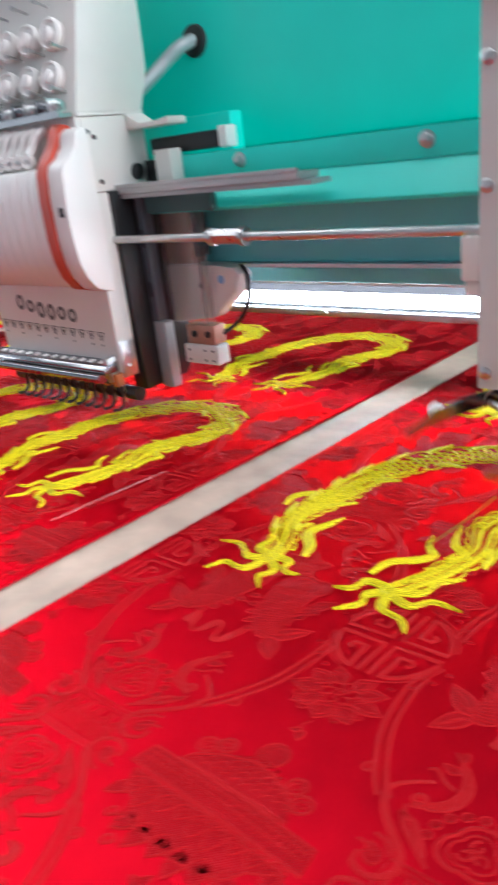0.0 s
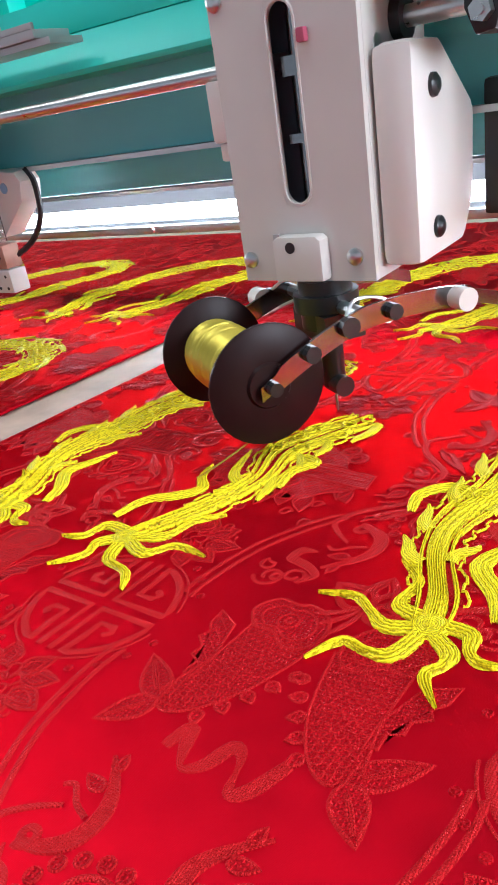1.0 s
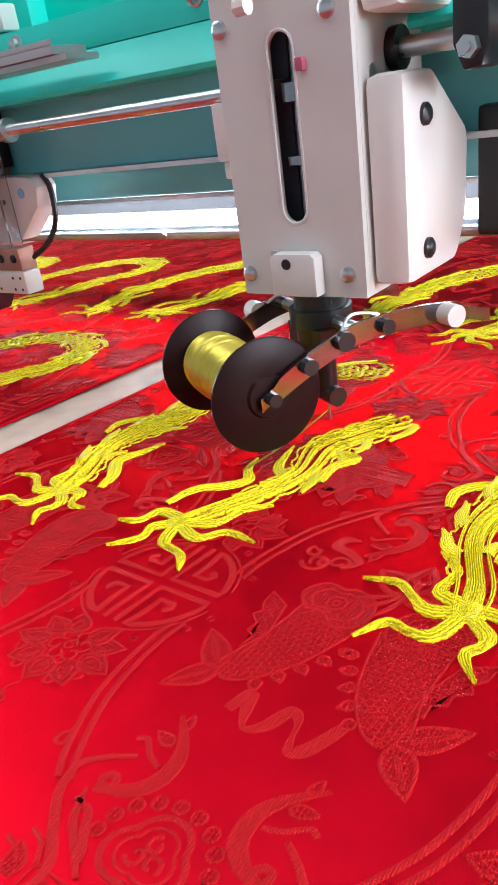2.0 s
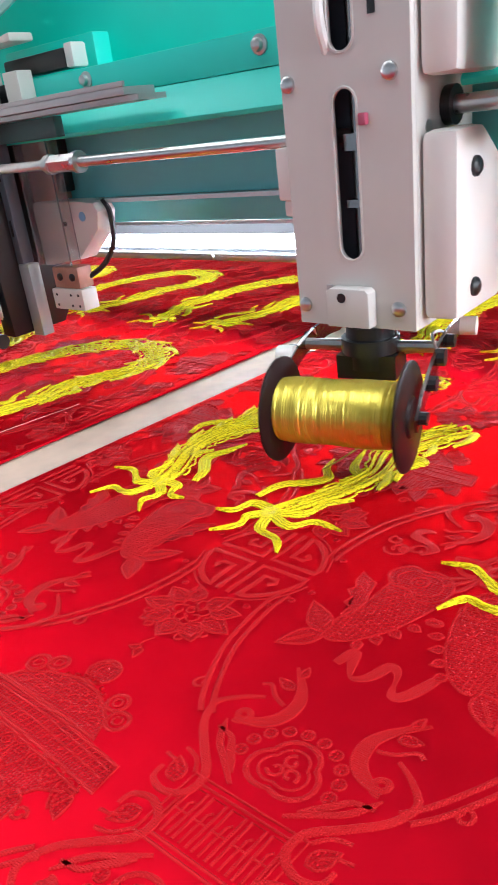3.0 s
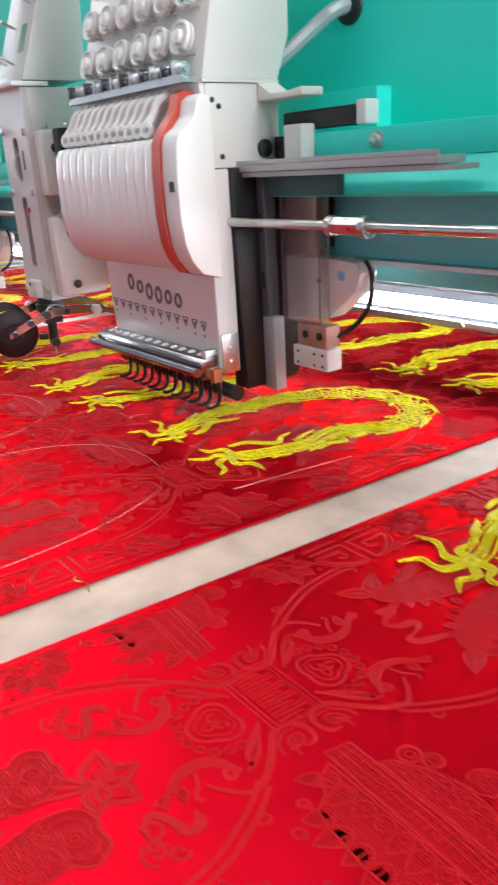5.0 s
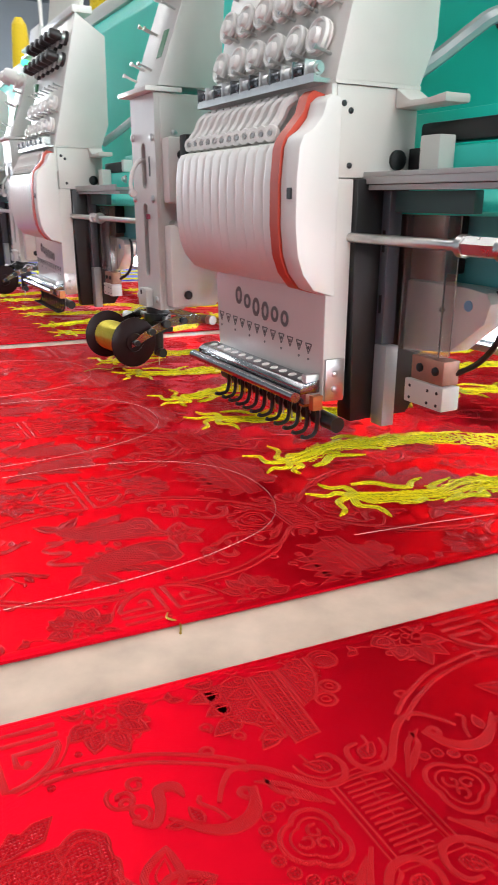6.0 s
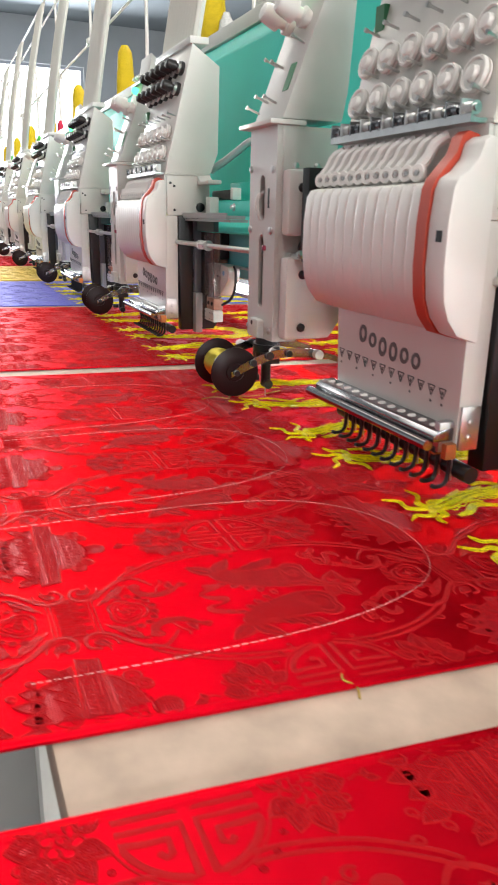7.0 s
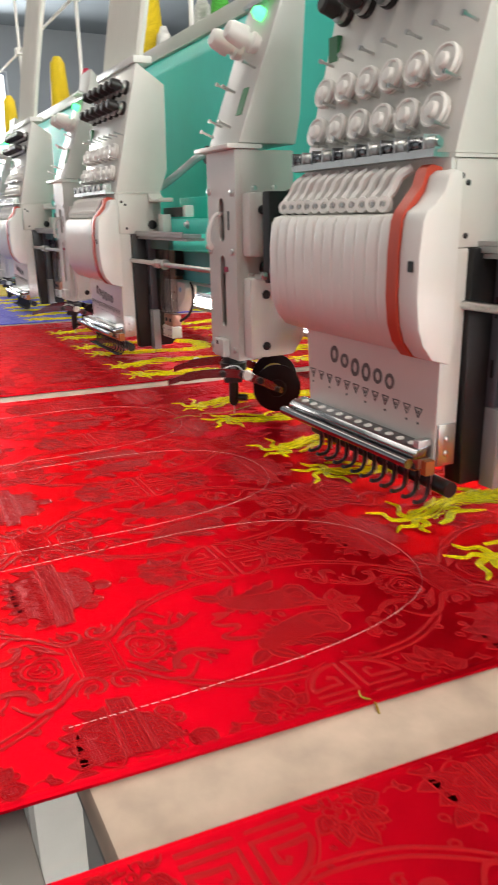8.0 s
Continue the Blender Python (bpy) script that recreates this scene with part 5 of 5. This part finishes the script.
def flame(points, w):
    s = Shape()
    p = spline(points, 7)
    n = len(p)
    corded(s, p, [max(0.0006, w * math.sin(math.pi * min(0.97, 0.12 + 0.88 * i / (n - 1))) ** 0.8) for i in range(n)], STITCH * 0.8)
    return s


BODY = spline([(0.000, 0.002), (-0.003, 0.020), (-0.013, 0.045), (-0.014, 0.066), (-0.006, 0.095), (-0.003, 0.122), (0.010, 0.152), (0.030, 0.181), (0.060, 0.201), (0.096, 0.202), (0.121, 0.184), (0.129, 0.150), (0.113, 0.120), (0.102, 0.096), (0.106, 0.068), (0.097, 0.038), (0.080, 0.008)], 7)


def dragon_body(seed, spans=((0, 112),)):
    """The coil from claw to claw: cords along the legs, open scales over the arch; spans leave out what is not yet sewn."""
    rnd = random.Random(seed)
    s, n = Shape(), len(BODY)
    wid = []
    for i in range(n):
        t = i / (n - 1)
        wid.append(0.0044 + 0.0078 * math.sin(math.pi * t) ** 1.4 + 0.0010 * math.sin(t * 34))

    def beside(i, o):
        a, b = BODY[max(i - 1, 0)], BODY[min(i + 1, n - 1)]
        dx, dy = b[0] - a[0], b[1] - a[1]
        q = math.hypot(dx, dy)
        return (BODY[i][0] - dy / q * o, BODY[i][1] + dx / q * o)

    def strand(c, w, i0, i1, taper=6):
        if i1 - i0 < 3:
            return
        pts = [beside(i, c * wid[i] * (1.0 + 0.10 * math.sin(i * 0.21))) for i in range(i0, i1 + 1)]
        ws = [wid[i] * w * (1 + 0.12 * math.sin(i * 0.5 + c * 3)) * min(1, 0.25 + min(i - i0, i1 - i) / taper) for i in range(i0, i1 + 1)]
        corded(s, pts, ws, STITCH, 0.0002, 8 if w > 0.3 else 2)

    for lo, hi in spans:
        # laid cords, closed along the legs and parted over the arch
        for c, w in ((0.93, 0.14), (-0.93, 0.14)):
            strand(c, w, lo, min(hi, 44))
            strand(c, w, max(lo, 74), hi)
        strand(0.0, 0.62, lo, min(hi, 40))
        for c in (0.42, -0.38):
            strand(c, 0.25, max(lo, 76), hi)
        for side in (1, -1):
            cord = []
            for i in range(max(6, lo), min(n - 6, hi)):
                for k in range(2):
                    cord.append(beside(i, side * (wid[i] + 0.0016 + 0.0026 * abs(math.sin((2 * i + k) * 0.55)))))
            s.band(cord, [0.0006] * len(cord), 0.0010, 0.0002, (-1, 0, 1), (0, 1, 0))
            for i in range(max(12, lo), min(n - 10, hi - 3), 6):
                if side < 0 and i % 12:
                    continue
                a = beside(i, side * wid[i] * 0.8)
                b = beside(min(n - 1, i + 4), side * (wid[i] + 0.0085))
                p, w = wavy(a, b, 0.0032, 0.0008, 0.002, 0.7, 8)
                s.band(p, w, STITCH * 0.8, 0.0002)
        # scales in staggered rows over the arch
        for i in range(max(lo, 37), min(hi, 79)):
            for c in ((-0.62, 0.0, 0.62) if i % 2 else (-0.31, 0.31)):
                x, y = beside(i, c * wid[i])
                a, b = BODY[i - 1], BODY[min(i + 1, n - 1)]
                head = math.degrees(math.atan2(b[1] - a[1], b[0] - a[0])) + rnd.uniform(-25, 25)
                p = arc(x + rnd.uniform(-0.0008, 0.0008), y + rnd.uniform(-0.0008, 0.0008), rnd.uniform(0.0034, 0.0046), head - 110, head + 110, 8)
                s.band(p, [0.00125 * (0.5 + math.sin(math.pi * k / (len(p) - 1))) for k in range(len(p))], 0.0012, 0.0002, (-1, 0, 1), (0, 1, 0))
        # curls along the legs
        for i in list(range(max(lo, 26), min(hi, 40), 2)) + list(range(max(lo, 78), min(hi, 92), 2)):
            x, y = beside(i, rnd.uniform(-1.0, 1.0) * wid[i])
            a0 = rnd.uniform(0, 360)
            p = arc(x, y, 0.0046, a0, a0 + rnd.choice((-1, 1)) * 400, 16, 0.0014)
            s.band(p, [0.0008] * len(p), 0.0012, 0.0012, (-1, 0, 1), (0, 1, 0))
    return s


def mesh_of(name, s, mat):
    return to_mesh(name, s, mat)


LEFT_CLAW = [
    [(0.001, 0.0), (-0.012, -0.0055), (-0.020, -0.001), (-0.028, 0.004), (-0.041, 0.001)],
    [(-0.001, -0.003), (-0.0055, -0.0165), (-0.013, -0.0185), (-0.022, -0.0175), (-0.029, -0.029)],
    [(0.002, -0.003), (0.0095, -0.009), (0.0095, -0.015), (0.0065, -0.021), (0.014, -0.031)],
    [(0.004, 0.002), (0.0125, 0.001), (0.0145, -0.006), (0.019, -0.0095), (0.0265, -0.008)],
    [(-0.004, 0.003), (-0.013, 0.006), (-0.012, 0.020), (-0.022, 0.029)]]
RIGHT_CLAW = [
    [(-0.002, 0.004), (-0.0145, 0.004), (-0.0185, -0.006), (-0.0285, -0.010)],
    [(-0.001, -0.001), (-0.0085, -0.008), (-0.0075, -0.017), (-0.0175, -0.028)],
    [(0.001, -0.003), (0.005, -0.015), (0.018, -0.019), (0.025, -0.0285)],
    [(0.003, -0.001), (0.0165, -0.006), (0.026, 0.003), (0.042, 0.0015)],
    [(0.003, 0.002), (0.0165, 0.007), (0.0215, 0.021), (0.032, 0.030)]]
DRAGON = {
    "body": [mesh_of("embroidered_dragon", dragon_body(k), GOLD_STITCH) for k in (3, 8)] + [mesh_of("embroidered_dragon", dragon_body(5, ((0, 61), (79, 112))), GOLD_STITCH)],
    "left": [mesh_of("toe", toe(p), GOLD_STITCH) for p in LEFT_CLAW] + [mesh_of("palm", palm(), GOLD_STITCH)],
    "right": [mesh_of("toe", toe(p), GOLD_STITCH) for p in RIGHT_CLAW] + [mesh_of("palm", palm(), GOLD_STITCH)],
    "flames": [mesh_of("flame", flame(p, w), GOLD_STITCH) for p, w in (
        ([(0.018, 0.015), (0.014, 0.028), (0.004, 0.042), (0.010, 0.056), (0.015, 0.068)], 0.0040),
        ([(-0.032, 0.066), (-0.034, 0.080), (-0.024, 0.090), (-0.013, 0.086), (-0.015, 0.077), (-0.021, 0.079)], 0.0036),
        ([(0.062, 0.018), (0.066, 0.034), (0.078, 0.043), (0.085, 0.052), (0.078, 0.062), (0.076, 0.073)], 0.0036),
        ([(0.093, 0.051), (0.102, 0.060), (0.091, 0.070), (0.086, 0.092)], 0.0034),
        ([(0.119, 0.064), (0.117, 0.080), (0.123, 0.091), (0.113, 0.094), (0.109, 0.087)], 0.0036))],
}
FIGURES = {"woven_medallion": medallion, "woven_lotus": lotus, "woven_carp": carp, "woven_ribbon": ribbon, "woven_key_panel": fret_knot, "woven_basket": basket, "woven_scroll": scroll, "woven_cloud": cloud, "woven_bow": bow}
CELL_X, CELL_Y = 0.171, 0.234


def under(name, me, parent, m=None, label=""):
    ob = new(name, me)
    ob.parent = parent
    if m is not None:
        ob.matrix_basis = m
    return tagged(ob, label)


PANELS = []


def woven_variant(kind, sx, sy):
    """The figure, mirrored where asked and leaning with the cloth."""
    src = FIGURES[kind]()
    if kind == "woven_medallion":
        src.v = [(-y, x, z) for x, y, z in src.v]
    s = Shape()
    s.v = [(sx * x + SHEAR * sy * y, sy * y, z) for x, y, z in src.v]
    s.f = [q if sx * sy > 0 else q[::-1] for q in src.f]
    s.fm, s.uv = src.fm, src.uv
    return s


SHAPES = {(kind, sx, sy): woven_variant(kind, sx, sy) for kind in FIGURES for sx in (-1, 1) for sy in (-1, 1)}
# how far each figure reaches from its middle
REACH = {key: max(math.hypot(p[0], p[1]) for p in s.v) for key, s in SHAPES.items()}


def cloth(name, u0, u1, ground, figure, label, origin, dragons, y0=-0.150, y1=0.86):
    """A sheet of damask between u0 and u1 (x at y = 0), askew by SHEAR, with its woven figures and embroidery."""
    nx, ny = 24, 40
    v = [(u0 + (u1 - u0) * i / nx + SHEAR * (y0 + (y1 - y0) * j / ny), y0 + (y1 - y0) * j / ny, z) for z in (0.0, -0.0016) for j in range(ny + 1) for i in range(nx + 1)]
    k = (nx + 1) * (ny + 1)
    f = []
    for j in range(ny):
        for i in range(nx):
            a = j * (nx + 1) + i
            f += [(a, a + 1, a + nx + 2, a + nx + 1), (k + a, k + a + nx + 1, k + a + nx + 2, k + a + 1)]
    rim = list(range(nx + 1)) + [j * (nx + 1) + nx for j in range(1, ny + 1)] + [ny * (nx + 1) + i for i in range(nx - 1, -1, -1)] + [j * (nx + 1) for j in range(ny - 1, 0, -1)]
    f += [(rim[i], k + rim[i], k + rim[(i + 1) % len(rim)], rim[(i + 1) % len(rim)]) for i in range(len(rim))]
    panel = solid(name, Shape().add(v, f), ground, label, "fabric", "damask cloths on the table")
    PANELS.append(panel)
    # hems
    for u in (u0, u1):
        s = Shape().line([(u + (0.004 if u == u0 else -0.004) + SHEAR * y, y) for y in np.linspace(y0 + 0.002, y1 - 0.002, 30)], 0.0022, 0.0003, 0.0)
        part("hem", s, ground, panel)
    meshes = {}
    ou, ov = origin

    def weave(kind, x, y, sx=1, sy=1):
        """Sets a figure; one that runs over the cloth's edge is cut off there."""
        key = (kind, sx, sy)
        src, reach = SHAPES[key], REACH[key]
        edge = min(x - SHEAR * y - u0, u1 - x + SHEAR * y, y - y0, y1 - y)
        if edge < -reach:
            return
        ok = None
        if edge < reach + 0.004:
            pts = [(p[0] + x, p[1] + y, p[2]) for p in src.v]
            ok = [u0 + 0.003 < p[0] - SHEAR * p[1] < u1 - 0.003 and y0 + 0.003 < p[1] < y1 - 0.003 for p in pts]
        if ok is None or all(ok):
            if key not in meshes:
                meshes[key] = to_mesh(kind, src, figure[0], outline=figure[1])
            under(kind, meshes[key], panel, Matrix.Translation((x, y, 0)))
        elif any(ok):
            keep = [q for q in src.f if all(ok[i] for i in q)]
            if len(keep) > 8:
                used = sorted({i for q in keep for i in q})
                at = {o: i for i, o in enumerate(used)}
                cut = Shape().add([pts[o] for o in used], [tuple(at[i] for i in q) for q in keep])
                cut.fm = [mi for q, mi in zip(src.f, src.fm) if all(ok[i] for i in q)]
                under(kind, to_mesh(kind, cut, figure[0], outline=figure[1]), panel)

    lean = lambda u, w: (u + SHEAR * w, w)
    for b in range(-4, 5):
        for a in range(-9, 10):
            x, y = ou + a * CELL_X + SHEAR * b * CELL_Y, ov + b * CELL_Y
            weave("woven_medallion", x, y)
            for sy in (-1, 1):
                dx, dy = lean(0, sy * 0.044)
                weave("woven_lotus", x + dx, y + dy, 1, -sy)
            dx, dy = lean(0, CELL_Y / 2)
            weave("woven_basket", x + dx, y + dy)
            kx, ky = x + CELL_X / 2 + dx, y + dy
            weave("woven_key_panel", kx, ky)
            for sx in (-1, 1):
                for sy in (-1, 1):
                    weave("woven_scroll", kx, ky, sx, sy)
            cx, cy = x + CELL_X / 2, y
            for sx in (-1, 1):
                weave("woven_carp", cx, cy, sx, 1)
                dx, dy = lean(sx * -0.037, 0.041)
                weave("woven_cloud", cx + dx, cy + dy, sx, 1)
            dx, dy = lean(0, -0.037)
            weave("woven_ribbon", cx + dx, cy + dy)
            dx, dy = lean(0.001, 0.036)
            weave("woven_bow", cx + dx, cy + dy)
    for i, (x, y) in enumerate(dragons):
        d = under("embroidered_dragon", DRAGON["body"][2 if i == 0 and name == "red_damask_cloth" and u1 > 0 else i % 2], panel, Matrix.Translation((x, y, 0)), "raised golden-yellow embroidered dragon coil")
        for me in DRAGON["left"]:
            under(me.name.split(".")[0], me, d, Matrix.Translation((0.0, 0.006, 0)))
        for me in DRAGON["right"]:
            under(me.name.split(".")[0], me, d, Matrix.Translation((0.079, 0.007, 0)))
        for fl in DRAGON["flames"]:
            under("flame", fl, d)
    return panel


def rows_of(x, first, last, y=0.209):
    return [(x + k * 0.2135 + dx, y + dy) for k in range(first, last + 1) for dx, dy in ((0, 0), (0.027, 0.283))]


near = cloth("red_damask_cloth", -0.3404, 0.42, RED_SATIN, RED_WEAVE, "glossy red damask cloth with golden dragon embroidery on the table", (-0.141, 0.180), rows_of(-0.243, 0, 2))
middle = cloth("red_damask_cloth", -1.130, -0.3837, RED_SATIN, RED_WEAVE, "glossy red damask cloth with golden dragons and white stitched outlines", (-0.560, 0.048), rows_of(-0.547, -2, 0))
third = cloth("red_damask_cloth", -1.905, -1.173, RED_SATIN, RED_WEAVE, "glossy red damask cloth with golden dragons, further along the table", (-1.34, 0.10), rows_of(-1.285, -2, 0))
cloth("blue_damask_cloth", -2.62, -1.945, BLUE_SATIN, BLUE_WEAVE, "blue damask cloth with golden dragons, further along the table", (-2.2, 0.1), rows_of(-2.05, -2, 0))
cloth("yellow_damask_cloth", -3.36, -2.66, YELLOW_SATIN, YELLOW_WEAVE, "yellow damask cloth, far along the table", (-3.0, 0.1), [])
cloth("red_damask_cloth", -4.12, -3.40, RED_SATIN, RED_WEAVE, "red damask cloth, far along the table", (-3.7, 0.1), [])


def outline_stitches(cx, parent, clip):
    """White running stitch in the shape of a neck opening: short stitches laid end to end."""
    p = spline([(cx - 0.094, -0.098), (cx - 0.092, 0.00), (cx - 0.088, 0.06), (cx - 0.074, 0.115), (cx - 0.045, 0.152), (cx - 0.005, 0.168), (cx + 0.040, 0.163), (cx + 0.072, 0.140), (cx + 0.090, 0.095), (cx + 0.097, 0.04), (cx + 0.096, -0.03), (cx + 0.092, -0.098)], 14)
    s = Shape()
    for a, b in zip(p[:-1], p[1:]):
        if max(a[0], b[0]) > clip + SHEAR * a[1]:
            continue
        q = (b[0] - (b[0] - a[0]) * 0.28, b[1] - (b[1] - a[1]) * 0.28)
        s.line([a, q], 0.00015, 0.0004, 0.0003)
    if s.v:
        part("outline_stitching", s, WHITE_THREAD, parent, "fine white running stitch")


for k in (-2, -1, 0):
    outline_stitches(-0.527 + k * 0.2135, middle, -0.389)
part("outline_stitching", Shape().line([(-0.4165, 0.180), (-0.408, 0.231), (-0.398, 0.281)], 0.00015, 0.0004, 0.0003), WHITE_THREAD, middle, "fine white running stitch")
# loose gold threads
part("loose_thread", Shape().tube(spline([(-0.166, 0.268, 0.001), (-0.160, 0.279, 0.004), (-0.150, 0.296, 0.011), (-0.140, 0.312, 0.020)], 5), 0.0005, 5), GOLD_THREAD, near, "loose gold thread")
part("loose_thread", Shape().tube(spline([(-0.93, 0.16, 0.001), (-0.925, 0.175, 0.004), (-0.92, 0.19, 0.002), (-0.935, 0.20, 0.001), (-0.915, 0.22, 0.004), (-0.90, 0.25, 0.012)], 5), 0.0006, 5), GOLD_THREAD, middle, "loose gold thread")
part("lint", Shape().tube(spline([(-0.392, 0.045, -0.001), (-0.384, 0.041, 0.001), (-0.380, 0.046, -0.001), (-0.372, 0.043, -0.0015)], 5), 0.0006, 5), GOLD_THREAD, middle, "scrap of yellow thread")

BARS = []
for u0, u1 in ((-0.335, 0.42), (-1.125, -0.3837), (-1.90, -1.173)):
    bar = thing("hoop_frame_bar", ((u0 + u1) / 2, -0.16, 0), "white tube with a lilac clip that grips the cloth's front edge", "frame bar", "hoop frame bars")
    part("bar_tube", Shape().cyl((u0 - 0.012, -0.162, -0.006), (u1 - 0.012, -0.162, -0.006), 0.0075), WHITE_ABS, bar)
    s = Shape().prism([(-0.1720, -0.004), (-0.1690, 0.0035), (-0.1620, 0.0058), (-0.1530, 0.0035), (-0.1500, -0.002), (-0.1520, -0.002), (-0.1545, 0.0020), (-0.1620, 0.0040), (-0.1675, 0.0022), (-0.1705, -0.004)], "x", u0 - 0.012, u1 - 0.014)
    part("clip", s, LILAC, bar, "lilac plastic clip")
    BARS.append(bar)

# ---- movement ----
TURNS = [(0.0, 62), (0.1, 5), (0.2, -48), (0.3, -61), (0.4, -70), (0.5, -78), (0.6, -93), (0.8, -112), (1.0, -122), (1.2, -124), (1.7, -120), (2.3, -111), (2.5, -99), (2.7, -90), (3.0, -77.5), (3.3, -66), (3.5, -59), (3.7, -58), (3.9, -63), (4.1, -75), (4.3, -88), (4.5, -99), (4.8, -104), (5.2, -100), (5.8, -86), (6.3, -77), (6.5, -75), (6.8, -84), (7.0, -93), (7.3, -111), (7.5, -127), (7.6, -150), (7.7, -195), (7.8, -245), (7.9, -278), (8.0, -297)]


def motions():
    for ob in PANELS + BARS:
        base = ob.location.copy()
        walk(ob, [(t, Matrix.Translation((base.x + dx, base.y + dy, base.z))) for t, dx, dy in CARRY])
    for head in COILS:
        for ob in head.children:
            if ob.name.startswith("coiling_rotor"):
                at = ob.location.copy()
                walk(ob, [(t, pose(at.x, at.y, at.z, 0, 0, a)) for t, a in TURNS])
            if ob.name.startswith("take_up_lever"):
                at = ob.location.copy()
                walk(ob, [(i * 0.1, pose(at.x, at.y, at.z, (0, 22, 38, 14)[i % 4])) for i in range(81)])


motions()
